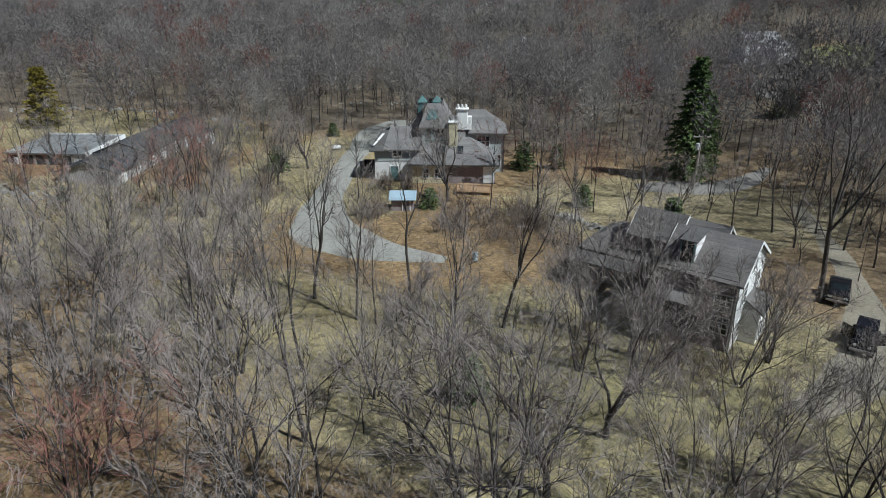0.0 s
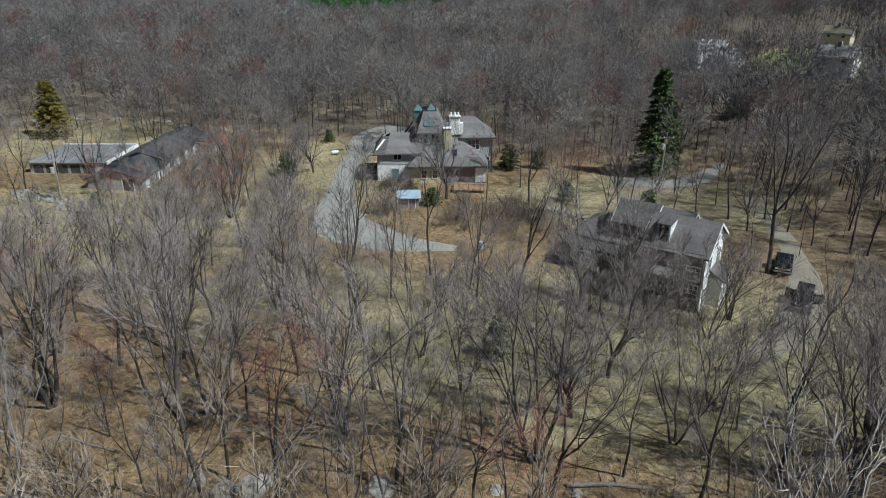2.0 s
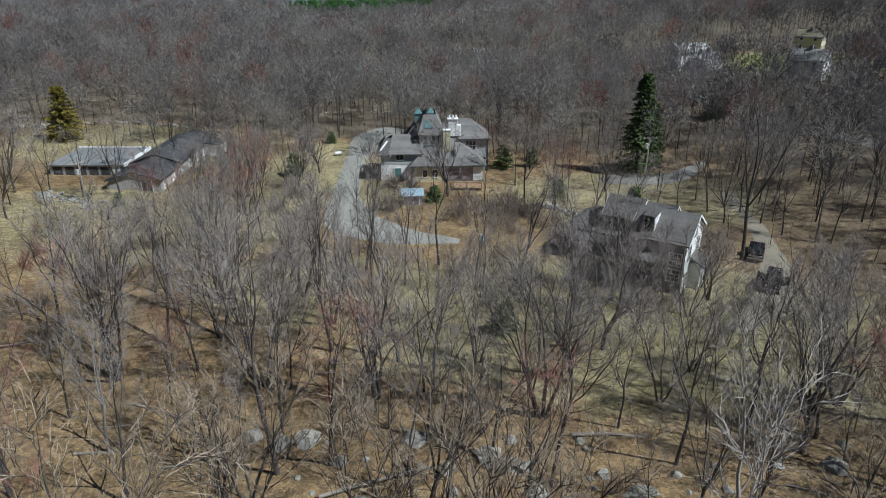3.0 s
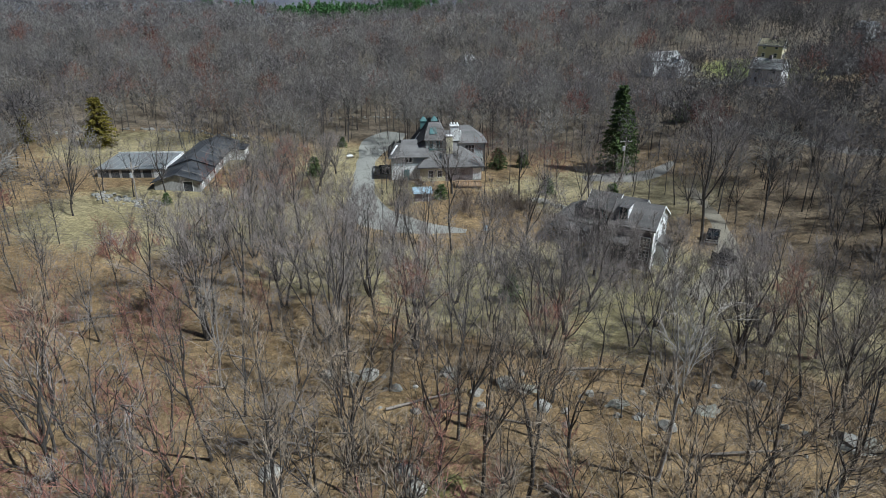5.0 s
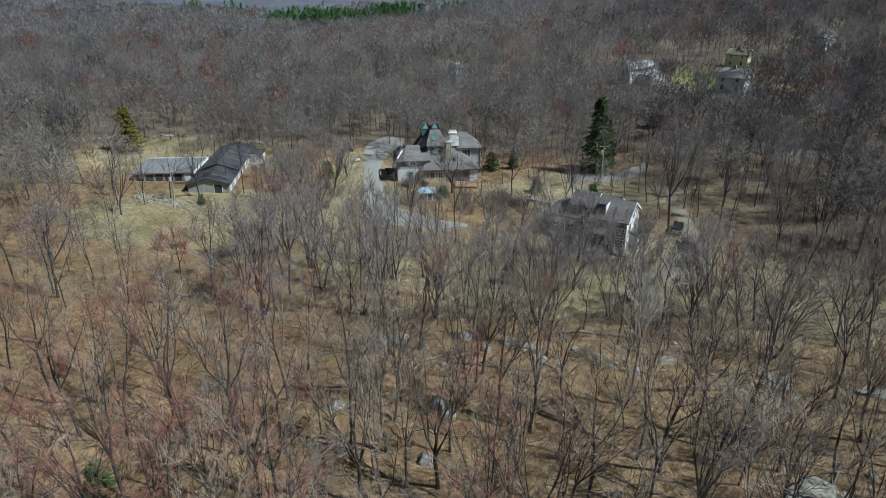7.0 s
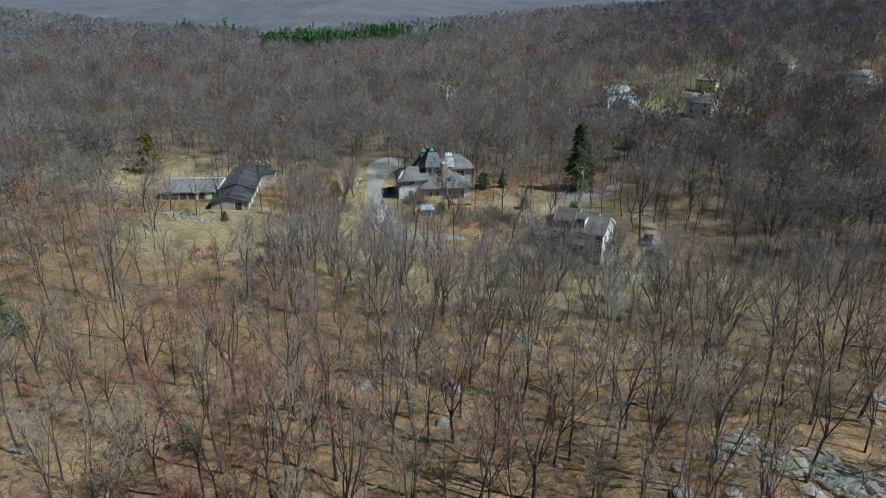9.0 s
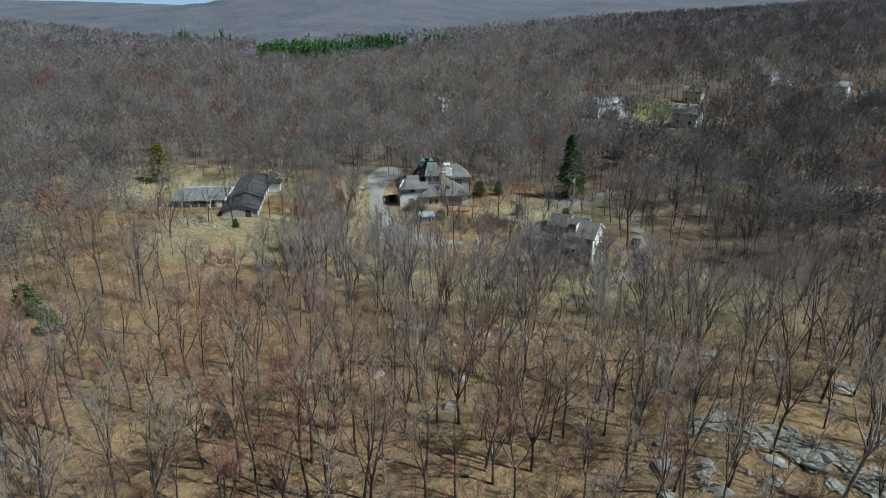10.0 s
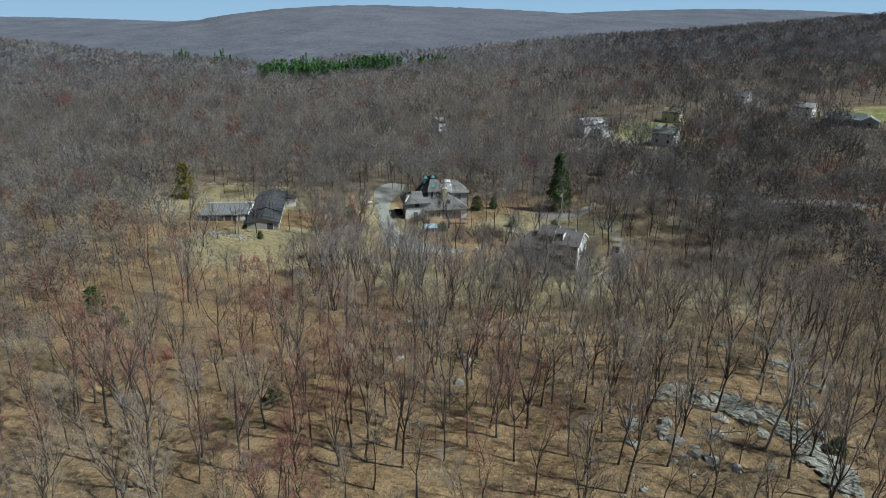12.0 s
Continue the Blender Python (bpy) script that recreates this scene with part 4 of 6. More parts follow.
strip("long_drive", [(60, 66, 1.6), (72, 73, 1.7), (84, 76, 1.8), (94, 77, 1.6)], M_ROADGREY, "asphalt drive across the green lawn", "driveway", seed=6, rag=0.15)
strip("yard_drive", [(176, 55, 2.0), (186, 60, 2.6), (200, 64, 3.0)], M_ROADGREY, "asphalt drive of the green-roofed house", "driveway", seed=7, rag=0.15)

# ---- parts of houses ----


def turned(bm, m):
    bmesh.ops.transform(bm, matrix=m, verts=bm.verts)
    return bm


def window(parent, x, y, z, w, h, facing=0, rows=2, cols=2, frame_mat=None, name="window"):
    """A window with frame, pane and bars on a wall. facing: degrees of the outward way, 0 is towards -y."""
    fm = frame_mat or M_WHITE
    m = pose(x, y, z, 0, 0, facing)
    bm = bmesh.new()
    t = 0.09
    for a in ((-w / 2 - t, w / 2 + t, -t, 0.0), (-w / 2 - t, w / 2 + t, h, h + t), (-w / 2 - t, -w / 2, 0.0, h), (w / 2, w / 2 + t, 0.0, h)):
        add_box(bm, a[0], a[1], -0.07, 0.03, a[2], a[3])
    win = part(name, turned(bm, m), fm, parent)
    part("pane", turned(box(-w / 2, w / 2, -0.02, 0.02, 0, h), m), M_GLASS, win, "dark window glass")
    for i in range(1, cols):
        xx = -w / 2 + w * i / cols
        part("glazing_bar", turned(box(xx - 0.025, xx + 0.025, -0.045, -0.022, 0, h), m), fm, win)
    for j in range(1, rows):
        zz = h * j / rows
        part("glazing_bar", turned(box(-w / 2, w / 2, -0.05, -0.023, zz - 0.025, zz + 0.025), m), fm, win)
    return win


def door(parent, x, y, z, w, h, facing, mat, label):
    m = pose(x, y, z, 0, 0, facing)
    bm = bmesh.new()
    for a in ((-w / 2 - 0.1, w / 2 + 0.1, h, h + 0.1), (-w / 2 - 0.1, -w / 2, 0, h), (w / 2, w / 2 + 0.1, 0, h)):
        add_box(bm, a[0], a[1], -0.08, 0.03, a[2], a[3])
    d = part("door", turned(box(-w / 2, w / 2, -0.03, 0.03, 0, h), m), mat, parent, label)
    part("door_frame", turned(bm, m), M_WHITE, d)
    bm = bmesh.new()
    for k in range(4):
        add_box(bm, -w / 2 + 0.06, w / 2 - 0.06, -0.045, -0.031, h * k / 4 + 0.06, h * (k + 1) / 4 - 0.06)
    part("door_panel", turned(bm, m), mat, d)
    return d


def courses(a, b, c, d, thick, mat, parent, rows, name="shingle_course"):
    """Overlapping courses on a roof face from eave edge a-b to ridge edge d-c."""
    a, b, c, d = (Vector(p) for p in (a, b, c, d))
    n = (b - a).cross(d - a).normalized()
    for k in range(rows):
        t0, t1 = k / rows, (k + 1) / rows
        p0, p1 = a.lerp(d, t0), b.lerp(c, t0)
        q0, q1 = a.lerp(d, t1), b.lerp(c, t1)
        bm = bmesh.new()
        low, high = n * thick, n * 0.012
        vs = [bm.verts.new(v) for v in (p0 + low, p1 + low, q1 + high, q0 + high, p0, p1, q1, q0)]
        for f in ((0, 1, 2, 3), (7, 6, 5, 4), (0, 4, 5, 1), (1, 5, 6, 2), (2, 6, 7, 3), (3, 7, 4, 0)):
            bm.faces.new([vs[i] for i in f])
        bmesh.ops.remove_doubles(bm, verts=bm.verts, dist=0.002)
        part(name, bm, mat, parent)


def face_roof(name, corners, mat, parent, rows=0, thick=0.16, label=""):
    """One roof face: a deck, and courses of shingles over it."""
    r = part(name, slab(corners, thick), mat, parent, label)
    if rows and len(corners) == 4:
        courses(*corners, 0.022, mat, r, rows)
    elif rows and len(corners) == 3:
        courses(corners[0], corners[1], corners[2], corners[2], 0.022, mat, r, rows)
    return r


def gable(parent, x0, x1, y0, y1, eave, rise, mat, over=0.35, axis="x", rows=0, trim=True):
    """A ridge roof over a block; axis is the way of the ridge."""
    if axis == "x":
        ym = (y0 + y1) / 2
        k = rise / ((y1 - y0) / 2)
        e = eave - over * k
        face_roof("roof", [(x0 - over, y0 - over, e), (x1 + over, y0 - over, e), (x1 + over, ym, eave + rise), (x0 - over, ym, eave + rise)], mat, parent, rows)
        face_roof("roof", [(x1 + over, y1 + over, e), (x0 - over, y1 + over, e), (x0 - over, ym, eave + rise), (x1 + over, ym, eave + rise)], mat, parent, rows)
        ends = (x0 - over - 0.05, x1 + over)
        for x in ends if trim else ():
            for s in (0, 1):
                yy = (y0 - over, y1 + over)[s]
                bm = bmesh.new()
                v = [bm.verts.new(p) for xx in (x, x + 0.05) for p in ((xx, yy, e - 0.22), (xx, yy, e + 0.02), (xx, ym, eave + rise + 0.02), (xx, ym, eave + rise - 0.22))]
                for f in ((0, 1, 2, 3), (7, 6, 5, 4), (0, 4, 5, 1), (1, 5, 6, 2), (2, 6, 7, 3), (3, 7, 4, 0)):
                    bm.faces.new([v[i] for i in f])
                part("bargeboard", bm, M_WHITE, parent)
    else:
        xm = (x0 + x1) / 2
        k = rise / ((x1 - x0) / 2)
        e = eave - over * k
        face_roof("roof", [(x0 - over, y1 + over, e), (x0 - over, y0 - over, e), (xm, y0 - over, eave + rise), (xm, y1 + over, eave + rise)], mat, parent, rows)
        face_roof("roof", [(x1 + over, y0 - over, e), (x1 + over, y1 + over, e), (xm, y1 + over, eave + rise), (xm, y0 - over, eave + rise)], mat, parent, rows)
        for y in (y0 - over - 0.05, y1 + over) if trim else ():
            for s in (0, 1):
                xx = (x0 - over, x1 + over)[s]
                bm = bmesh.new()
                v = [bm.verts.new(p) for yy in (y, y + 0.05) for p in ((xx, yy, e - 0.22), (xx, yy, e + 0.02), (xm, yy, eave + rise + 0.02), (xm, yy, eave + rise - 0.22))]
                for f in ((0, 1, 2, 3), (7, 6, 5, 4), (0, 4, 5, 1), (1, 5, 6, 2), (2, 6, 7, 3), (3, 7, 4, 0)):
                    bm.faces.new([v[i] for i in f])
                part("bargeboard", bm, M_WHITE, parent)


def hip(parent, x0, x1, y0, y1, eave, rx0, rx1, ry, top, mat, rows=0):
    """A hipped roof with its ridge from rx0 to rx1 at ry."""
    a, b, c, d = (x0, y0, eave), (x1, y0, eave), (x1, y1, eave), (x0, y1, eave)
    r0, r1 = (rx0, ry, top), (rx1, ry, top)
    face_roof("roof", [a, b, r1, r0], mat, parent, rows)
    face_roof("roof", [c, d, r0, r1], mat, parent, rows)
    face_roof("roof", [b, c, r1], mat, parent, rows)
    face_roof("roof", [d, a, r0], mat, parent, rows)
    for e in ((x0 - 0.02, x1 + 0.02, y0 - 0.1, y0 + 0.02), (x0 - 0.02, x1 + 0.02, y1 - 0.02, y1 + 0.1), (x0 - 0.1, x0 - 0.02, y0 - 0.1, y1 + 0.1), (x1 + 0.02, x1 + 0.1, y0 - 0.1, y1 + 0.1)):
        part("gutter", box(*e, eave - 0.2, eave - 0.04), M_SHINGLE_DARK, parent)


# ---- the large house by the drive ----


def main_house():
    h = thing("house", pose(0, 0, ground_z(0, 2) - 0.05, 0, 0, 6), "large grey-roofed stucco house with broken-up hipped roofs beside the driveway", "house")
    # garage wing: white below, grey-blue siding above
    part("wall", box(-12.0, -4.8, -0.5, 8.0, -0.5, 2.95), M_STUCCO, h, "white stucco wall of the garage wing")
    for k in range(9):
        z = 2.95 + k * 0.235
        bm = prism([(-0.54, z), (-0.5, z + 0.235), (7.98, z + 0.235), (7.98, z)], 4.8, 12.0)
        part("siding_board", turned(bm, Matrix.Rotation(radians(90), 4, "Z")), M_SIDING, h)
    door(h, -9.0, -0.52, 0.0, 1.1, 2.2, 0, M_TEAL, "dark teal side door")
    window(h, -8.6, -0.56, 3.75, 1.3, 0.85, 0, 1, 2)
    window(h, -12.02, 3.0, 3.5, 1.2, 1.2, -90, 2, 2)
    for y in (2.2, 5.6):
        door(h, -12.02, y, 0.0, 2.6, 2.3, -90, M_TEAL, "teal garage door")
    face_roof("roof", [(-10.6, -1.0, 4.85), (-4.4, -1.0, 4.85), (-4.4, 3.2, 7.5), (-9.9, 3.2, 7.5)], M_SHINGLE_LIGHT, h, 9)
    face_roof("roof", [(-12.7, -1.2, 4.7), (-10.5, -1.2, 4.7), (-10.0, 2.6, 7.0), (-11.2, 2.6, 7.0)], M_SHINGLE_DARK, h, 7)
    # west and back garage faces take the dark shingles as their shade
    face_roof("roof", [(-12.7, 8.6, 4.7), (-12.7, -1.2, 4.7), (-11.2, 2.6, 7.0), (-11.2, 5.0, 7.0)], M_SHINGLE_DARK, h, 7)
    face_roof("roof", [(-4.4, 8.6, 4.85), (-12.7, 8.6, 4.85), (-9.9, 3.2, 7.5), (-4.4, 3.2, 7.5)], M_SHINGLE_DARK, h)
    part("flashing", slab([(-12.2, -0.7, 5.42), (-11.9, -0.7, 5.44), (-10.6, 1.6, 6.72), (-11.0, 1.6, 6.72)], 0.06), M_WHITE, h, "torn white flashing")
    part("flashing", slab([(-7.7, 4.6, 6.42), (-7.4, 4.3, 6.82), (-6.0, 4.5, 8.72), (-6.3, 4.7, 8.32)], 0.06), M_WHITE, h, "torn white flashing")
    # tall middle block, its long west roof and its teal front
    part("wall", box(-5.0, -0.9, 1.0, 10.0, -0.5, 8.0), M_SIDING, h, "teal-grey siding of the tall middle block")
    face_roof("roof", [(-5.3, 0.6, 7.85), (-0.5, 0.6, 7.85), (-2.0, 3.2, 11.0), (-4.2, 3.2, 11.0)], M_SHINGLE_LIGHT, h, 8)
    # roof faces turned from the sun get dark shingles, shade put into colour
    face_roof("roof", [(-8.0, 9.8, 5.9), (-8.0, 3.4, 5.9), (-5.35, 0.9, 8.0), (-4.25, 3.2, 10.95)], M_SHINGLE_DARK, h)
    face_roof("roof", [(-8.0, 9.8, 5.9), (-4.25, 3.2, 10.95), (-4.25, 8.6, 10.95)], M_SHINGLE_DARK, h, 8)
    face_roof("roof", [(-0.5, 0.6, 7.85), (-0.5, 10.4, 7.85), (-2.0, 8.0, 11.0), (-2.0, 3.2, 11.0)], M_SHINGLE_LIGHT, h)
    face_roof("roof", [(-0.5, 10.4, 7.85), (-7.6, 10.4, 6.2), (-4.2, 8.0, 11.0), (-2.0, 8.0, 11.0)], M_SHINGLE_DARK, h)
    part("wall", box(-0.9, 1.2, 2.4, 9.8, -0.5, 6.0), M_SIDING, h, "grey siding of the link between block and tower")
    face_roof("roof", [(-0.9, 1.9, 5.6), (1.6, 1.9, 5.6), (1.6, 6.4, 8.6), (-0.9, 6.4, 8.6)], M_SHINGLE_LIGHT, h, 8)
    # back slope again in the darker, shaded copy
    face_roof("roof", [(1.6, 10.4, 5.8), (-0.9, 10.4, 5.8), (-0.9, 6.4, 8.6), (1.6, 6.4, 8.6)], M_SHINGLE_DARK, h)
    for x in (-3.9, -2.5, -1.9):
        window(h, x, 0.97, 6.2, 0.55, 1.4, 0, 2, 1, M_TEAL)
    part("trim_band", box(-5.05, -0.88, 0.92, 0.99, 5.75, 5.98), M_TEAL, h)
    part("skylight", slab([(-4.2, 1.3, 9.0), (-2.6, 1.3, 9.0), (-2.9, 2.2, 10.1), (-4.0, 2.2, 10.1)], 0.1), M_TEAL, h, "teal-framed roof light")
    for x, y in ((-5.2, 6.4), (-2.9, 6.6)):
        bm = bmesh.new()
        v = [bm.verts.new(p) for p in ((x - 0.75, y - 0.75, 10.7), (x + 0.75, y - 0.75, 10.7), (x + 0.75, y + 0.75, 10.7), (x - 0.75, y + 0.75, 10.7), (x, y, 11.7))]
        bm.faces.new(v[3::-1])
        for i in range(4):
            bm.faces.new((v[i], v[(i + 1) % 4], v[4]))
        part("cupola", bm, M_TEAL, h, "small teal pyramid cupola")
        part("cupola_base", box(x - 0.6, x + 0.6, y - 0.6, y + 0.6, 9.0, 10.7), M_TEAL, h)
    # chimneys
    part("chimney", box(-0.9, 0.4, 0.3, 1.5, 3.0, 8.6, 0.05), M_CREAM, h, "cream stucco chimney")
    part("chimney_cap", box(-1.0, 0.5, 0.2, 1.6, 8.6, 8.75, 0.03), M_WHITE, h)
    stack = part("chimney", box(0.2, 1.9, 3.2, 4.4, 7.0, 10.0, 0.05), M_STUCCO, h, "white stucco chimney stack")
    part("chimney_cap", box(0.05, 2.05, 3.05, 4.55, 10.0, 10.2, 0.03), M_WHITE, stack)
    for k in range(3):
        bm = bmesh.new()
        bmesh.ops.create_cone(bm, cap_ends=True, segments=10, radius1=0.2, radius2=0.16, depth=0.6, matrix=pose(0.45 + k * 0.6, 3.8, 10.45))
        part("chimney_pot", bm, M_STUCCO, stack)
    part("chimney_shoulder", box(1.9, 2.5, 3.3, 4.3, 7.0, 9.0, 0.05), M_STUCCO, stack)
    part("chimney_shoulder", box(-0.3, 0.2, 3.4, 4.2, 7.0, 9.0, 0.05), M_STUCCO, stack)
    # east tower
    part("wall", box(1.2, 7.6, 4.4, 11.6, -0.5, 6.3), M_SIDING, h, "grey siding of the east tower")
    hip(h, 0.4, 8.1, 3.9, 12.1, 6.35, 2.2, 4.6, 8.0, 9.3, M_SHINGLE_LIGHT, 9)
    window(h, 4.4, 4.37, 4.2, 1.9, 1.6, 0, 2, 3)
    window(h, 6.6, 4.37, 1.0, 1.1, 1.9, 0, 3, 2)
    for y in (6.4, 9.4):
        window(h, 7.62, y, 3.9, 1.1, 1.6, 90, 2, 2)
    part("downpipe", box(7.5, 7.66, 4.26, 4.38, 0, 6.2), M_SHINGLE_DARK, h)
    # low front wing
    part("wall", box(-6.3, -1.2, -2.0, 6.0, -0.5, 3.0), M_CREAM, h, "cream stucco wall of the low wing")
    part("wall", box(-1.2, 6.1, -2.05, 6.0, -0.5, 3.0), M_BRICK, h, "mauve brick wall of the low wing")
    part("wall_panel", box(4.3, 6.0, -2.12, -2.06, 0.2, 2.7), M_STUCCO, h, "white wall panel")
    hip(h, -6.9, 6.6, -2.6, 6.4, 3.05, -3.0, 2.2, 2.0, 6.2, M_SHINGLE_LIGHT, 11)
    for x in (-1.9, 0.9):
        win = part("skylight", slab([(x - 0.45, -0.9, 4.36), (x + 0.45, -0.9, 4.36), (x + 0.45, 0.35, 5.22), (x - 0.45, 0.35, 5.22)], 0.05), M_SHINGLE_DARK, h, "roof light in a dark frame")
        part("pane", slab([(x - 0.36, -0.8, 4.47), (x + 0.36, -0.8, 4.47), (x + 0.36, 0.25, 5.19), (x - 0.36, 0.25, 5.19)], 0.02), M_GLASS, win)
    for x in (-4.2, -2.4):
        window(h, x, -2.03, 0.9, 0.8, 1.3, 0, 2, 2)
    for k in range(6):
        part("fence_paling", box(4.35 + k * 0.29, 4.41 + k * 0.29, -2.3, -2.26, 0.0, 1.5), M_WHITE, h)
    for z in (0.35, 1.2):
        part("fence_rail", box(4.3, 5.9, -2.26, -2.22, z, z + 0.07), M_WHITE, h)
    return h


main_house()
deck = thing("deck", pose(3.6, -5.2, ground_z(3.6, -5.2)), "weathered brown timber deck beside the low wing", "deck")
for k in range(16):
    part("deck_board", box(-2.6, 2.6, -2.1 + k * 0.265, -2.1 + k * 0.265 + 0.24, 0.42, 0.47), M_DECK, deck)
for x in (-2.4, 0, 2.4):
    for y in (-1.9, 1.9):
        part("post", box(x - 0.06, x + 0.06, y - 0.06, y + 0.06, -0.3, 1.4 if y < 0 else 0.42), M_DECK, deck)
part("rail", box(-2.5, 2.5, -1.96, -1.84, 1.36, 1.44), M_DECK, deck)

# ---- the clapboard house on the slope ----


def side_house():
    g = ground_z(24, -40)
    h = thing("house", pose(27.7, -46.7, g - 0.4, 0, 0, -29.4), "grey clapboard house with a white gable end under bare trees", "house")
    spin = Matrix.Rotation(radians(90), 4, "Z")
    part("wall", turned(prism([(0, -1.0), (8, -1.0), (8, 6.75), (4, 8.9), (0, 6.75)], 0.0, 6.0), spin), M_CLAP, h, "mauve-grey clapboard wall")
    for k in range(31):
        z = 0.2 + k * 0.215
        part("siding_board", prism([(-6.0, z), (-0.1, z), (-0.1, z + 0.2), (-6.0, z + 0.2)], -0.045, -0.004), M_CLAP, h)
    part("wall_panel", turned(prism([(0.02, 0.1), (7.98, 0.1), (7.98, 6.65), (4, 8.75), (0.02, 6.65)], -0.05, -0.004), spin), M_WHITE, h, "white boarded gable end")
    part("corner_board", box(-0.12, 0.07, -0.08, 0.14, -0.6, 6.7), M_WHITE, h)
    part("corner_board", box(-0.1, 0.07, 7.86, 8.06, -0.6, 6.7), M_WHITE, h)
    gable(h, -6.0, 0.0, 0.0, 8.0, 6.8, 2.2, M_SHINGLE, 0.35, "x", 13)
    for x, z in ((-0.95, 4.1), (-0.95, 2.2)):
        window(h, x, -0.06, z, 1.25, 1.35, 0, 3, 3)
    # porch and posts at the front wall; a flat dark panel paints its shade
    part("opening", box(-5.3, -2.6, -0.07, -0.046, 1.6, 4.6), M_TAR, h, "flat dark panel for the shade in the porch")
    for x in (-5.3, -4.0, -2.6):
        part("porch_post", box(x - 0.06, x + 0.06, -1.5, -1.38, -0.8, 4.6), M_CLAP, h)
    part("porch_roof", slab([(-5.7, -1.7, 4.6), (-2.3, -1.7, 4.6), (-2.3, -0.05, 5.2), (-5.7, -0.05, 5.2)], 0.14), M_SHINGLE, h)
    for y, z, hh in ((1.9, 4.2, 1.8), (6.0, 4.2, 1.5), (4.0, 6.4, 1.5), (1.6, 1.2, 1.7)):
        window(h, 0.07, y, z, 1.1, hh, 90, 3, 2)
    # bay with its own small roof on the gable end
    bay = part("bay", box(0.06, 1.4, 2.6, 5.6, -0.8, 3.6), M_WHITE, h, "white bay")
    part("bay_roof", slab([(1.7, 2.2, 3.6), (1.7, 6.0, 3.6), (0.1, 5.6, 4.4), (0.1, 2.6, 4.4)], 0.14), M_SHINGLE, bay)
    for y in (3.4, 4.8):
        window(bay, 1.42, y, 1.2, 1.0, 1.5, 90, 3, 2, name="bay_window")
    # tall dormer on the front slope
    part("dormer", box(-5.0, -3.8, 0.7, 3.6, 6.6, 8.95), M_CLAP, h, "clapboard dormer")
    part("dormer_roof", slab([(-5.1, 0.55, 8.97), (-3.7, 0.55, 8.97), (-3.7, 3.9, 9.12), (-5.1, 3.9, 9.12)], 0.12), M_SHINGLE_DARK, h)
    window(h, -4.4, 0.67, 7.15, 0.95, 1.7, 0, 1, 1, M_TEAL)
    part("dormer_cheek", box(-3.8, -3.76, 0.75, 3.0, 7.0, 8.85), M_WHITE, h, "white dormer cheek")
    # wing with a white gable end beside the main roof, and another behind the ridge
    part("wall", turned(prism([(7.6, -0.8), (12.0, -0.8), (12.0, 6.0), (9.8, 7.8), (7.6, 6.0)], 7.4, 11.6), spin), M_CLAP, h, "clapboard wall of the rear wing")
    part("wall_panel", turned(prism([(7.62, 3.0), (11.98, 3.0), (11.98, 5.95), (9.8, 7.7), (7.62, 5.95)], 7.34, 7.39), spin), M_WHITE, h, "white boarded gable end")
    gable(h, -11.6, -7.4, 7.6, 12.0, 6.0, 1.9, M_SHINGLE, 0.3, "x", 7)
    window(h, -8.6, 7.57, 4.2, 1.2, 1.4, 0, 2, 2, M_TEAL)
    part("wall", box(-7.2, -6.02, 2.5, 8.0, -0.8, 4.6), M_CLAP, h, "recessed clapboard link")
    part("roof", slab([(-7.4, 1.9, 4.6), (-6.02, 1.9, 4.6), (-6.02, 8.2, 6.2), (-7.4, 8.2, 6.2)], 0.16), M_SHINGLE_DARK, h)
    part("wall", turned(prism([(8.4, -0.5), (11.6, -0.5), (11.6, 6.5), (10.0, 7.5), (8.4, 6.5)], 3.6, 6.8), spin), M_WHITE, h, "white rear wing")
    gable(h, -6.8, -3.6, 8.4, 11.6, 6.5, 1.1, M_SHINGLE, 0.3, "x", 7)
    # low hipped wing
    part("wall", box(-16.0, -9.3, 7.0, 14.0, -0.8, 3.6), M_CLAP, h, "clapboard wall of the low wing")
    hip(h, -16.5, -9.3, 6.5, 14.5, 3.62, -13.6, -9.3, 10.5, 5.7, M_SHINGLE, 9)
    for x in (-14.6, -11.4):
        window(h, x, 6.97, 1.6, 1.3, 1.3, 0, 2, 2)
    door(h, -13.0, 6.97, 0.2, 1.0, 2.1, 0, M_BRICK, "dull brown door")
    part("porch_roof", slab([(-16.4, 4.6, 3.0), (-10.3, 4.6, 3.0), (-10.3, 7.0, 3.5), (-16.4, 7.0, 3.5)], 0.14), M_SHINGLE_DARK, h)
    for x in (-16.1, -13.2, -10.6):
        part("porch_post", box(x - 0.07, x + 0.07, 4.7, 4.84, -0.4, 2.9), M_CLAP, h)
    return h


side_house()

# ---- barn, low shed, small shed ----


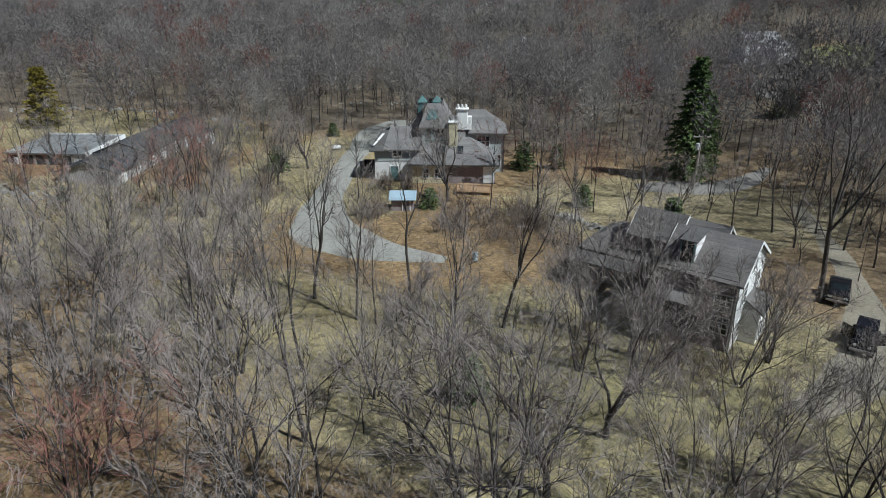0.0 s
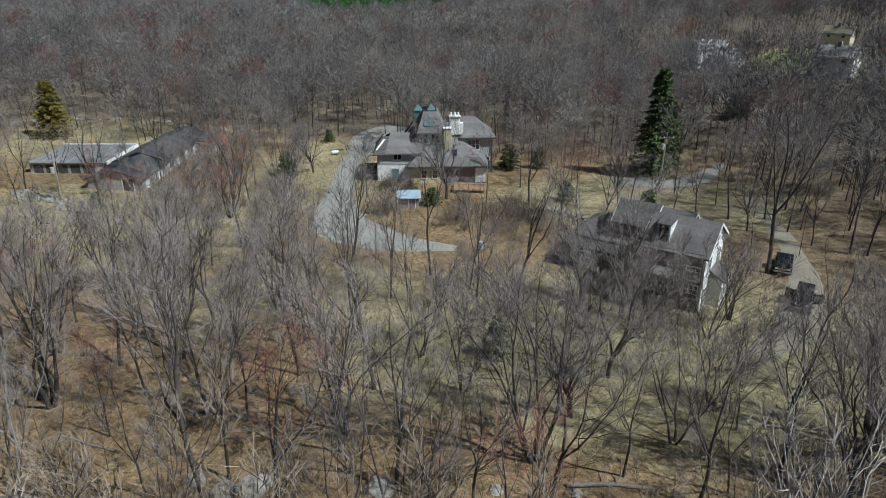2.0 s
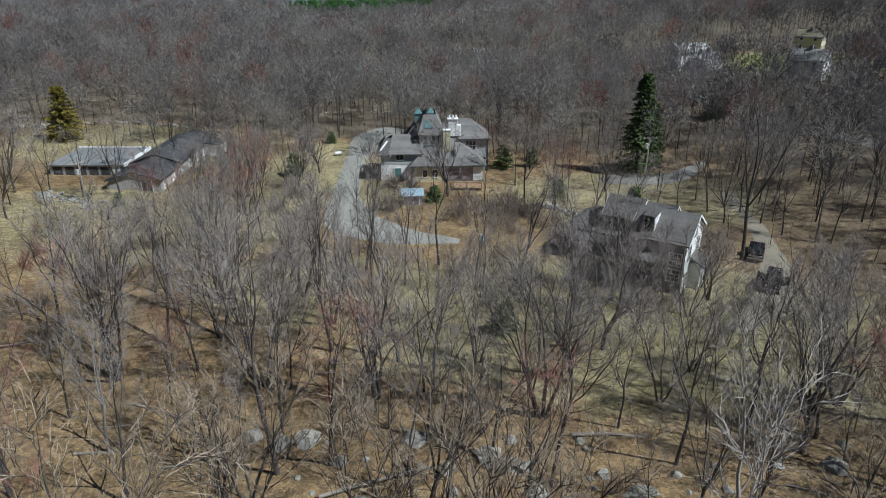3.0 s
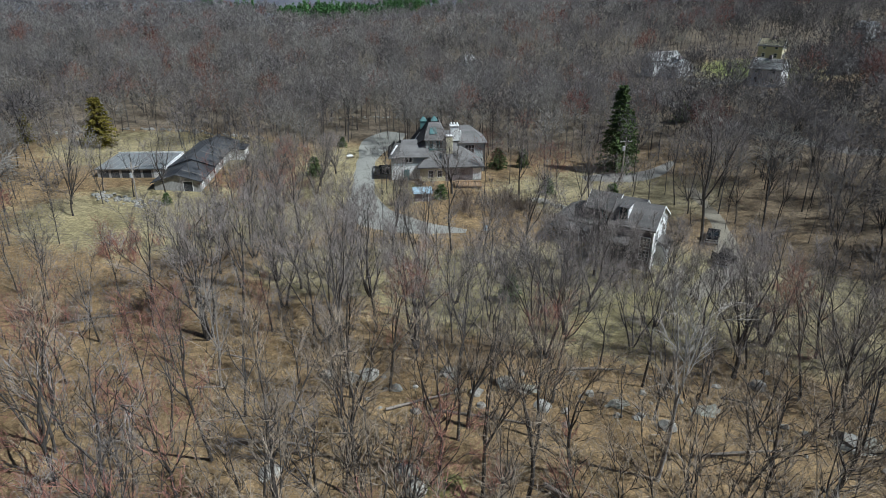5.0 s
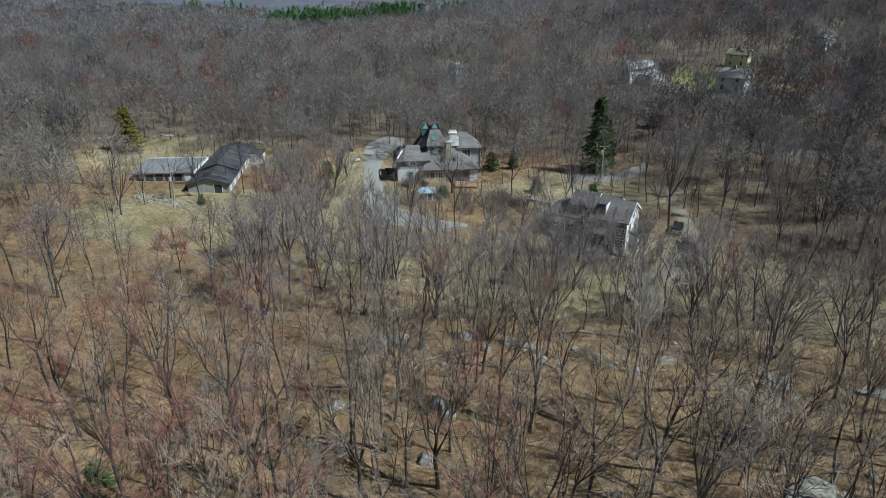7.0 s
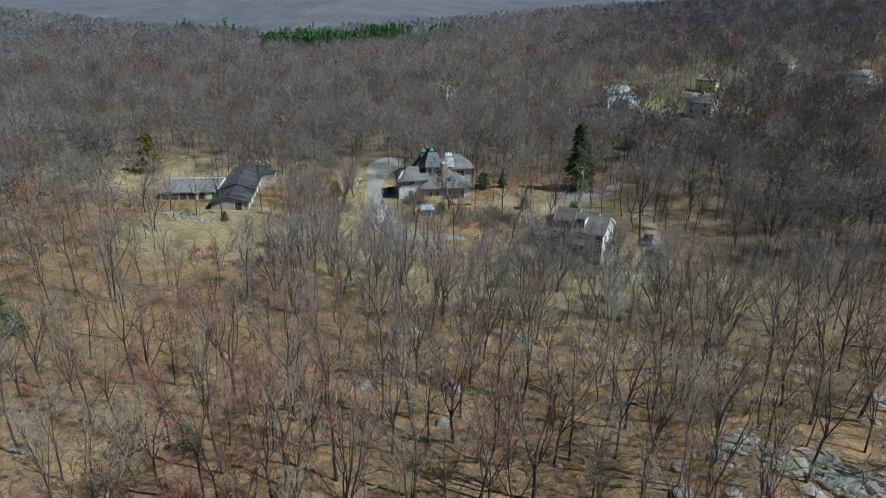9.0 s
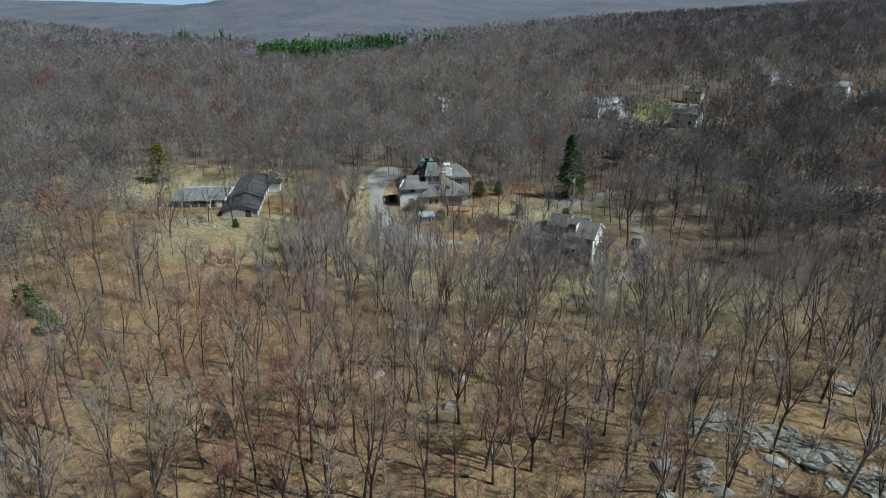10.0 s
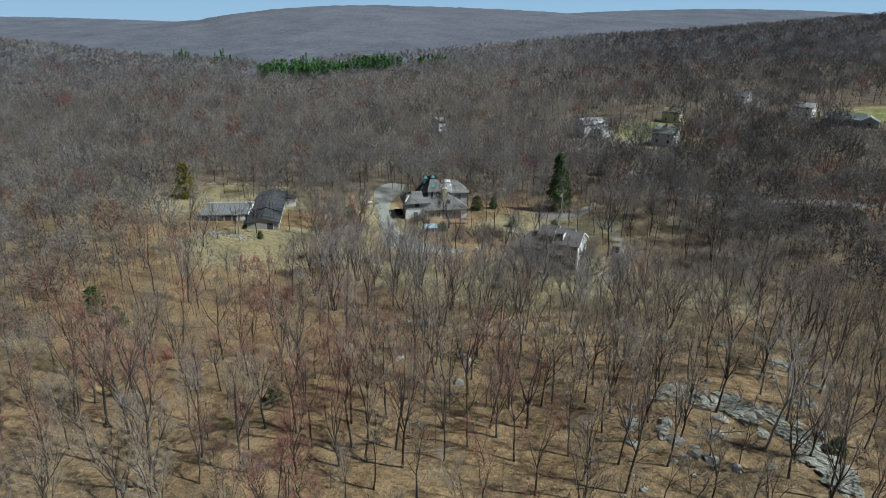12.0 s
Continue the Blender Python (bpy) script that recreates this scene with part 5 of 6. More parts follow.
def barn():
    gz = ground_z(-51, -2)
    b = thing("barn", pose(-47.0, -12.6, gz - 0.1, 0, 0, 6), "long decaying barn with a patched black roof and bleached boards", "barn")
    for a, c, e, r in ((0.0, 10.0, 2.0, 1.35), (10.0, 22.0, 2.3, 1.5), (22.0, 33.0, 2.1, 1.2)):
        part("wall", prism([(-8.4, -0.6), (0.0, -0.6), (0.0, e), (-4.2, e + r), (-8.4, e)], a + 0.06, c), M_BOARD, b, "bleached board wall")
        gable(b, -8.4, 0.0, a, c, e, r, M_TAR, 0.45, "y", 6, trim=False)
    for k in range(32):
        x = -8.4 + k * 0.2625
        top = 1.97 + 1.32 * (1 - abs(x + 4.2 + 0.12) / 4.2)
        part("board", box(x, x + 0.23, 0.0, 0.05, -0.4, top), M_BOARD, b)
    for k in range(66):
        part("board", box(0.01, 0.05, 0.2 + k * 0.49, 0.2 + k * 0.49 + 0.42, -0.4, 1.85), M_STUCCO if k % 9 in (2, 3, 4) else M_BOARD, b)
    door(b, -2.2, -0.02, -0.1, 1.6, 1.9, 0, M_TAR, "dark barn door ajar")
    # torn strips of felt across the roof
    for s, y, w in ((1, 3.0, 0.35), (1, 9.6, 0.5), (-1, 6.0, 0.4), (1, 16.4, 0.35), (-1, 14.0, 0.45), (1, 21.6, 0.6), (1, 27.0, 0.5)):
        e, r = (2.0, 1.35) if y < 10 else (2.3, 1.5) if y < 22 else (2.1, 1.2)
        x0, x1 = (-0.3, -3.9) if s > 0 else (-8.1, -4.5)
        z0, z1 = e + r * 0.072 + 0.06, e + r * 0.93 + 0.06
        part("felt_strip", slab([(x0, y, z0), (x0, y + w, z0), (x1, y + w * 0.6, z1), (x1, y - 0.3, z1)], 0.03), M_SHINGLE, b, "torn grey roofing felt")
    part("wall", box(0.2, 3.2, 24.0, 28.6, -0.4, 2.1), M_STUCCO, b, "white lean-to wall")
    part("roof", slab([(3.5, 23.7, 2.1), (3.5, 28.9, 2.1), (0.1, 28.9, 2.5), (0.1, 23.7, 2.5)], 0.14), M_TAR, b)
    return b


barn()


def low_shed():
    gz = ground_z(-63, 0)
    s = thing("shed", pose(-57.2, -5.2, gz, 0, 0, 3), "long low flat-roofed shed with white trim beside the barn", "shed")
    part("wall", box(-13.0, 0.0, 0.0, 10.5, -0.6, 2.1), M_BOARD, s)
    part("roof", slab([(-13.3, -0.3, 2.1), (0.3, -0.3, 2.1), (0.3, 10.8, 2.55), (-13.3, 10.8, 2.55)], 0.15), M_MEMBRANE, s, "grey membrane roof")
    for k in range(9):
        x = -12.6 + k * 1.5
        part("roof_seam", slab([(x, -0.3, 2.13), (x + 0.08, -0.3, 2.13), (x + 0.08, 10.8, 2.58), (x, 10.8, 2.58)], 0.03), M_BOARD, s)
    part("fascia", slab([(0.3, -0.35, 2.36), (0.5, -0.35, 2.36), (0.5, 10.85, 2.84), (0.3, 10.85, 2.84)], 0.6), M_WHITE, s)
    part("fascia", slab([(-13.3, 10.8, 2.8), (0.3, 10.8, 2.8), (0.3, 11.0, 2.8), (-13.3, 11.0, 2.8)], 0.5), M_WHITE, s)
    # bays are flat dark panels on the wall that paint the shade inside
    for k in range(5):
        part("opening", box(-12.4 + k * 2.1, -10.8 + k * 2.1, -0.03, 0.02, 0.2, 1.7), M_TAR, s, "flat dark panel for the shade in an open bay")
    part("door", box(-1.9, -0.5, -0.08, -0.02, -0.1, 2.0), M_WHITE, s, "white door")
    return s


low_shed()


def small_shed():
    x, y = -5.0, -14.5
    s = thing("garden_shed", pose(x, y, ground_z(x, y), 0, 0, 8), "small red-brown shed with a pale blue tin roof", "shed")
    part("wall", box(-1.45, 1.45, -0.9, 0.9, -0.3, 1.75), M_BRICK, s)
    part("roof", slab([(-1.8, -1.3, 1.65), (1.8, -1.3, 1.65), (1.8, 1.2, 2.15), (-1.8, 1.2, 2.15)], 0.1), M_TIN, s, "pale blue corrugated tin")
    for k in range(12):
        xx = -1.76 + k * 0.305
        part("roof_rib", slab([(xx, -1.3, 1.69), (xx + 0.08, -1.3, 1.69), (xx + 0.08, 1.2, 2.19), (xx, 1.2, 2.19)], 0.04), M_TIN, s)
    door(s, 0.5, -0.92, -0.1, 0.9, 1.7, 0, M_CLAP, "grey plank door")
    return s


small_shed()

# ---- houses further off ----


def plain_house(x, y, turn, w, d, eave, rise, wall, roof, label, axis="x", floors=2, wing=None, doors=0, z=None):
    h = thing("house", pose(x, y, ground_z(x, y) if z is None else z, 0, 0, turn), label, "house", "houses on the hillside")
    if axis == "y":
        part("wall", prism([(-w / 2, -1.5), (w / 2, -1.5), (w / 2, eave), (0, eave + rise), (-w / 2, eave)], -d / 2, d / 2), wall, h)
    else:
        part("wall", turned(prism([(-d / 2, -1.5), (d / 2, -1.5), (d / 2, eave), (0, eave + rise), (-d / 2, eave)], -w / 2, w / 2), Matrix.Rotation(radians(90), 4, "Z")), wall, h)
    gable(h, -w / 2, w / 2, -d / 2, d / 2, eave, rise, roof, 0.35, axis)
    n = max(2, int(w / 2.2))
    for f in range(floors):
        z = 0.9 + f * 2.7
        for k in range(n):
            xx = -w / 2 + w * (k + 0.5) / n
            if doors and f == 0:
                continue
            window(h, xx, -d / 2 - 0.02, z, 0.9, 1.3, 0, 2, 1)
        for yy in (-d / 4, d / 4):
            window(h, w / 2 + 0.02, yy, z, 0.9, 1.3, 90, 2, 1)
            window(h, -w / 2 - 0.02, yy, z, 0.9, 1.3, -90, 2, 1)
    if axis == "y":
        window(h, 0, -d / 2 - 0.02, eave - 0.3, 1.0, 1.2, 0, 2, 2)
    for k in range(doors):
        xx = -w / 2 + w * (k + 0.5) / doors
        door(h, xx, -d / 2 - 0.02, 0.0, w / doors * 0.78, 2.1, 0, M_WHITE, "white garage door")
    if wing:
        wx, wy, ww, wd, we, wr, wa = wing
        if wa == "y":
            part("wall", turned(prism([(-ww / 2, -1.5), (ww / 2, -1.5), (ww / 2, we), (0, we + wr), (-ww / 2, we)], -wd / 2, wd / 2), pose(wx, wy, 0)), wall, h)
        else:
            part("wall", turned(prism([(-wd / 2, -1.5), (wd / 2, -1.5), (wd / 2, we), (0, we + wr), (-wd / 2, we)], -ww / 2, ww / 2), pose(wx, wy, 0) @ Matrix.Rotation(radians(90), 4, "Z")), wall, h)
        gable(h, wx - ww / 2, wx + ww / 2, wy - wd / 2, wy + wd / 2, we, wr, roof, 0.35, wa)
        window(h, wx, wy - wd / 2 - 0.02, 1.0, 1.2, 1.3, 0, 2, 2)
    part("chimney", box(-0.4, 0.4, -0.3, 0.5, eave, eave + rise + 0.9, 0.03), M_BRICK, h)
    return h


plain_house(73.4, 89.6, 20, 6.0, 7.0, 2.9, 2.4, M_WHITE, M_SHINGLE_DARK, "white house with a gabled double garage by a green lawn", "y", 1, (-1.0, 8.0, 11.0, 7.0, 4.4, 2.6, "x"), doors=2)
plain_house(92.0, 67.0, 48, 6.4, 9.0, 4.8, 2.6, M_WHITE, M_SHINGLE_DARK, "white two-storey gabled house among bare trees", "y")
plain_house(110.0, 106.0, 48, 4.2, 8.0, 4.8, 2.0, M_YELLOW, M_SHINGLE_DARK, "pale yellow two-storey house among bare trees", "y")
plain_house(158.0, 135.0, 14, 6.0, 8.0, 4.4, 2.6, M_WHITE, M_SHINGLE_DARK, "white gabled house on the hillside", "y", 2, (3.2, -6.0, 5.0, 5.0, 2.3, 1.7, "y"))
plain_house(167.5, 99.0, 40, 5.5, 8.0, 4.6, 2.0, M_WHITE, M_SHINGLE_DARK, "white house with tall windows behind the trees", "y")
plain_house(174.0, 80.0, -38, 15.0, 8.0, 3.0, 2.2, M_SIDING, M_GREENROOF, "long house with a grey-green roof on a mown yard", "x", 1, (9.0, -2.5, 7.0, 6.5, 2.7, 1.9, "y"))
plain_house(4.6, 139.0, 30, 4.5, 7.0, 4.6, 2.0, M_WHITE, M_SHINGLE_DARK, "white house half hidden behind the bare wood", "x")
plain_house(118.0, 75.0, 30, 7.0, 6.0, 2.8, 1.8, M_BOARD, M_SHINGLE_DARK, "grey cottage hidden among the trees", "x", 1)

# ---- conifers ----


def conifer(seed, tall, wide, tiers, sprays, ragged, first=0.06):
    """Trunk, and a crown of drooping branches set with sprays of needles."""
    rng = random.Random(seed)
    wood, crown = Wood(), Wood()
    trunk = bend_path(rng, Vector((0, 0, -0.3)), Vector((0, 0, 1)), tall, 6, 0.1, 0.012)
    wood.tube(trunk, [tall * 0.016 * (1.02 - k / 6) for k in range(7)], 6)
    for k in range(tiers):
        t = first + (0.985 - first) * (k + rng.random() * 0.6) / tiers
        p, _ = along(trunk, t)
        n = rng.randint(5, 8)
        for j in range(n):
            a = 2 * math.pi * j / n + rng.uniform(-0.5, 0.5)
            reach = wide * (1 - t) ** 0.72 * rng.uniform(1 - ragged, 1.08) + 0.25
            tip = p + Vector((math.cos(a) * reach, math.sin(a) * reach, reach * rng.uniform(-0.25, 0.12)))
            br = [p, p.lerp(tip, 0.5) + Vector((0, 0, reach * 0.08)), tip]
            wood.tube(br, [0.045, 0.03, 0.01], 3)
            for s in range(sprays):
                q, d = along(br, rng.uniform(0.15, 0.99))
                w = Vector((rng.gauss(0, 0.7), rng.gauss(0, 0.7), rng.gauss(-0.1, 0.35))) + d * 0.9
                w.normalize()
                size = rng.uniform(0.35, 0.8) * (0.45 + 0.035 * tall)
                o = w.cross(Vector((rng.gauss(0, 1), rng.gauss(0, 1), rng.gauss(0, 1)))).normalized() * size * 0.22
                b0 = len(crown.v)
                crown.v.extend((q, q + w * size * 0.45 + o, q + w * size, q + w * size * 0.45 - o))
                crown.f.append((b0, b0 + 1, b0 + 2, b0 + 3))
    return wood.arrays(), crown.arrays()


SPRUCE = conifer(50, 20, 4.8, 40, 30, 0.38)
CEDAR = conifer(51, 10.5, 2.7, 32, 24, 0.3, 0.02)
BUSHY = conifer(52, 4, 1.6, 18, 18, 0.35, 0.0)
K_SPRUCE = tree_kind("spruce", SPRUCE, M_BARK, M_NEEDLE)
K_GOLD = tree_kind("cedar", CEDAR, M_BARK, M_NEEDLE_GOLD)
K_CEDAR = tree_kind("dark_cedar", CEDAR, M_BARK, M_NEEDLE)
K_BUSHY = tree_kind("evergreen", BUSHY, M_BARK, M_NEEDLE)


def evergreen(name, kind, x, y, size, turn, label, wide=1.0):
    ob = thing(name, pose(x, y, ground_z(x, y) - 0.05, 0, 0, turn) @ Matrix.Diagonal((size * wide, size * wide, size, 1)), label, "conifer")
    for nm, me in zip(("trunk", "crown"), kind):
        new(nm, me).parent = ob


evergreen("spruce_tree", K_SPRUCE, 34.6, 4.4, 0.92, 20, "tall dark green spruce beside the parking apron")
evergreen("spruce_tree", K_SPRUCE, 37.6, 7.4, 0.62, 140, "lower yellowish-green spruce beside a taller one")
evergreen("cedar_tree", K_GOLD, -82.0, 18.0, 1.12, 0, "golden green cedar at the edge of the lawn", 1.35)
evergreen("cedar_tree", K_GOLD, -101.0, 20.0, 0.8, 70, "small yellow-green cedar in the wood")
for x, y, s, w in ((10.2, 7.5, 1.2, 1.2), (15.5, 8.5, 1.1, 0.9), (18.6, -10.1, 0.8, 1.3), (-28.2, 0.6, 1.15, 1.1), (-50.5, -19.5, 0.6, 1.1), (-26.5, 24.0, 0.7, 1.2)):
    evergreen("evergreen_bush", K_BUSHY, x, y, s, x * 37, "small dark evergreen bush on the lawn", w)
for x, y, s, w in ((8.1, -55.4, 0.95, 1.15), (-30.6, -100.2, 0.95, 1.0), (-70.4, -69.4, 1.5, 1.2), (-63.8, -75.0, 1.1, 1.2), (44.1, -116.0, 0.6, 1.5), (-1.6, -13.6, 0.75, 1.4), (60, 40, 1.4, 1.4)):
    evergreen("young_spruce", K_BUSHY, x, y, s, x * 31, "young dark green spruce in the leafless wood", w)
evergreen("cedar_tree", K_CEDAR, 25.7, -30.2, 0.8, 10, "slender green cedar beside the clapboard house")


def pine_belt():
    """Pines beyond the bare wood: one dense young stand, a thinner one and scattered old trees."""
    r = np.random.default_rng(77)
    V, T, n = [], [], 0
    for x0, y0, sx, sy, count, low, high in PINES:
        for _ in range(count):
            a, q = r.uniform(0, 2 * math.pi), math.sqrt(r.random())
            x, y = x0 + math.cos(a) * sx * q, y0 + math.sin(a) * sy * q
            h = 1.2 * r.uniform(low, high) * (1.05 - 0.3 * q * q)
            o = np.array((x, y, ground_z(x, y)))
            for k in range(60):
                t = r.uniform(0.15, 1) ** 0.8
                a = r.uniform(0, 2 * math.pi)
                w = 3.0 * (1.04 - t) ** 0.4 * r.uniform(0.4, 1.1)
                p = np.array((math.cos(a) * w * 0.55, math.sin(a) * w * 0.55, h * t))
                e = np.array((math.cos(a) * w, math.sin(a) * w, h * t + r.normal(0.1, 0.5)))
                s = np.array((-math.sin(a), math.cos(a), r.normal(0, 0.4))) * 0.8
                V += [o + p - s * 0.5, o + e - s * 0.8, o + e + s * 0.8 + np.array((0, 0, 0.7)), o + p + s * 0.5]
                T += [(n, n + 1, n + 2), (n, n + 2, n + 3)]
                n += 4
    tri_mesh("pine_belt", V, T, M_PINE, "belt of dark green pines beyond the bare wood", "pines")


M_PINE = mottled("pine_green", (0.045, 0.11, 0.035), (0.115, 0.23, 0.075), 0.05, 1.0, 0.8, 0.3, 0.02)
pine_belt()

# ---- brush and saplings ----


def shrub(seed, stems, tall, spread_out, twigs):
    rng = random.Random(seed)
    w = Wood()
    for s in range(stems):
        a = rng.uniform(0, 2 * math.pi)
        d = Vector((math.cos(a) * spread_out * rng.random(), math.sin(a) * spread_out * rng.random(), 1))
        st = bend_path(rng, Vector((rng.gauss(0, 0.3), rng.gauss(0, 0.3), -0.1)), d, tall * rng.uniform(0.6, 1.1), 2, -0.02, 0.18)
        w.tube(st, [0.024, 0.017, 0.006], 3)
        for _ in range(twigs):
            p, dd = along(st, rng.uniform(0.25, 0.98))
            e = p + side_way(rng, dd, rng.uniform(0.3, 0.9)) * rng.uniform(0.3, 0.9)
            o = Vector((rng.gauss(0, 1), rng.gauss(0, 1), 0.2)).normalized() * 0.014
            b0 = len(w.v)
            w.v.extend((p - o, p + o, e))
            w.f.append((b0, b0 + 1, b0 + 2))
    return w.arrays()


SHRUBS = [data_mesh("shrub_twigs", *shrub(60 + k, 22, 2.4, 0.9, 13), M_BRUSH) for k in range(3)]
SHRUBS_RED = [data_mesh("red_shrub_twigs", *shrub(70 + k, 20, 2.2, 1.0, 13), M_TWIG_RED) for k in range(2)]
rng = random.Random(21)


def set_shrub(x, y, size, red=False):
    me = rng.choice(SHRUBS_RED if red else SHRUBS)
    ob = new("red_shrub" if red else "shrub", me)
    ob.matrix_world = pose(x, y, ground_z(x, y), 0, 0, rng.uniform(0, 360)) @ Matrix.Diagonal((size, size, size, 1))
    tagged(ob, "leafless shrub with reddish twigs" if red else "tangled brown leafless shrub", "shrub", "leafless shrubs")


for cx, cy, rx, ry, n in ((7, -19, 8, 7, 34), (-7.5, -17, 3.5, 3.0, 10), (-8, -5, 3, 2, 8), (14, -24, 7, 5, 16), (-28, -14, 6, 8, 14), (-38, -40, 9, 7, 14), (22, -50, 10, 3, 10), (40, -62, 10, 6, 12), (-44, -62, 10, 8, 10), (5, -77, 20, 5, 12)):
    for _ in range(n):
        a, q = rng.uniform(0, 2 * math.pi), math.sqrt(rng.random())
        set_shrub(cx + math.cos(a) * rx * q, cy + math.sin(a) * ry * q, rng.uniform(0.7, 1.45), False)
for cx, cy, rx, ry, n in ((-46, -41, 6, 4, 10), (-55, -85, 12, 10, 12), (-30, -112, 8, 6, 6), (12, -88, 10, 8, 6)):
    for _ in range(n):
        a, q = rng.uniform(0, 2 * math.pi), math.sqrt(rng.random())
        set_shrub(cx + math.cos(a) * rx * q, cy + math.sin(a) * ry * q, rng.uniform(0.8, 1.4), True)

# ---- rocks, walls, fallen wood ----


def rock_mesh(seed, flat, mat, rough=0.22, fine=2):
    rng = random.Random(seed)
    bm = bmesh.new()
    bmesh.ops.create_icosphere(bm, subdivisions=fine, radius=1.0)
    off = Vector((rng.uniform(0, 50), rng.uniform(0, 50), rng.uniform(0, 50)))
    for v in bm.verts:
        n = noise.noise(v.co * 1.3 + off) * rough * 1.6 + noise.noise(v.co * 3.1 + off) * rough + (noise.noise(v.co * 7.0 + off) * rough * 0.6 if fine > 2 else 0)
        v.co *= 1 + n
        v.co.z *= flat
    me = bpy.data.meshes.new("rock")
    bm.to_mesh(me)
    bm.free()
    me.materials.append(mat)
    return me


ROCKS = [rock_mesh(80 + k, 0.6 + 0.1 * k, M_ROCK, 0.25) for k in range(4)]
MOSSY = rock_mesh(90, 0.55, M_MOSS)
LEDGES = [rock_mesh(95 + k, 0.42, M_OUTCROP, 0.42, 3) for k in range(3)]


def set_rock(x, y, size, me=None, stretch=1.0, turn=None, name="boulder", label="grey lichened boulder half sunk in leaf litter", sink=0.3):
    ob = new(name, me or rng.choice(ROCKS))
    ob.matrix_world = pose(x, y, ground_z(x, y) + size * (0.25 - sink), rng.uniform(-8, 8), rng.uniform(-8, 8), rng.uniform(0, 360) if turn is None else turn) @ Matrix.Diagonal((size * stretch, size, size, 1))
    tagged(ob, label, "rock", "boulders in the wood")


for x, y, s in ((-2.4, -87.2, 0.9), (-8.8, -74.0, 0.9), (-12.9, -87.4, 1.0), (-1.3, -88.9, 0.9), (30.7, -73.9, 0.9), (19.9, -81.0, 0.8), (35.0, -82.2, 1.3), (26.4, -92.2, 0.9), (-11.2, -73.1, 0.8), (6.4, -74.8, 1.0),
                (-3.3, -95.4, 0.9), (0.9, -73.2, 1.0), (-6.9, -73.5, 1.0), (3.4, -76.5, 0.7), (9.5, -78.0, 0.8), (-4.0, -76.0, 0.6), (19.9, -108.4, 1.2), (20.8, -104.5, 0.9), (23.0, -110.5, 0.8), (-23.8, 17.4, 0.7)):
    set_rock(x, y, s)
set_rock(0.9, -88.4, 1.2, MOSSY, 1.3, 20, label="moss-grown boulder at the foot of a tree")
# the rocky bank: broken ledges and blocks along its crest, with litter between
CREST = ((27.5, -101.0), (30.7, -103.5), (33.7, -106.1), (37.0, -109.3), (39.4, -113.6), (40.7, -117.8), (40.5, -122.5))
LEDGE_LABEL = "broken grey-green rock ledge breaking through the litter"
for k in range(34):
    q = (k + rng.random()) / 34 * (len(CREST) - 1.001)
    i = int(q)
    x = CREST[i][0] + (CREST[i + 1][0] - CREST[i][0]) * (q - i) + rng.gauss(0, 1.3)
    y = CREST[i][1] + (CREST[i + 1][1] - CREST[i][1]) * (q - i) + rng.gauss(0, 1.0)
    set_rock(x, y, rng.uniform(0.6, 1.5), rng.choice(LEDGES), rng.uniform(1.1, 1.8), rng.uniform(-70, 0), "rock_ledge", LEDGE_LABEL, rng.uniform(0.2, 0.32))
for k in range(46):
    a, q = rng.uniform(0, 2 * math.pi), math.sqrt(rng.random())
    x, y = 31 + math.cos(a) * 13 * q, -112 + math.sin(a) * 9 * q
    set_rock(x, y, rng.choice((0.3, 0.4, 0.5, 0.7, 0.9)) * rng.uniform(0.8, 1.2), rng.choice(ROCKS if k % 3 else LEDGES), rng.uniform(1.0, 1.6), None, "rock_ledge" if k % 3 == 0 else "boulder", LEDGE_LABEL if k % 3 == 0 else "angular grey block among leaf litter", rng.uniform(0.22, 0.36))
for x, y, s, st, turn in ((35.0, -83.0, 1.2, 1.8, 5), (44.0, -86.0, 1.2, 1.6, -20), (50.0, -93.0, 1.4, 1.7, -35), (8.0, -75.5, 0.8, 2.0, 0), (24.0, -78.5, 0.9, 1.7, 10), (16.5, -77.5, 0.8, 1.6, 5), (46.0, -106.0, 1.2, 1.6, -40), (52.0, -100.0, 1.2, 1.5, -30)):
    set_rock(x, y, s * 0.78, rng.choice(LEDGES), st, turn, "rock_ledge", LEDGE_LABEL, 0.24)
for _ in range(70):
    a = rng.random()
    if a < 0.35:
        x, y = rng.gauss(22, 8), rng.gauss(-107, 6)
    elif a < 0.6:
        x, y = rng.gauss(4, 12), rng.gauss(-76, 3)
    elif a < 0.8:
        x, y = rng.gauss(44, 9), rng.gauss(-104, 9)
    else:
        x, y = rng.gauss(32, 12), rng.gauss(-78, 4)
    set_rock(x, y, rng.uniform(0.2, 0.5))


def stone_row(line, n, label, size=(0.22, 0.45), wide=0.7):
    """A tumbled wall, stone by stone."""
    t = thing("stone_wall", pose(line[0][0], line[0][1], ground_z(*line[0])), label, "stone wall")
    o = Vector((line[0][0], line[0][1], ground_z(*line[0])))
    for k in range(n):
        q = (k + rng.random()) / n * (len(line) - 1)
        i = min(int(q), len(line) - 2)
        x = line[i][0] + (line[i + 1][0] - line[i][0]) * (q - i) + rng.gauss(0, wide)
        y = line[i][1] + (line[i + 1][1] - line[i][1]) * (q - i) + rng.gauss(0, wide)
        s = rng.uniform(*size)
        ob = new("stone", rng.choice(ROCKS))
        ob.parent = t
        ob.matrix_basis = Matrix.Translation(Vector((x, y, ground_z(x, y) + 0.1)) - o) @ pose(0, 0, 0, rng.uniform(-20, 20), rng.uniform(-20, 20), rng.uniform(0, 360)) @ Matrix.Diagonal((s, s, s * 0.8, 1))


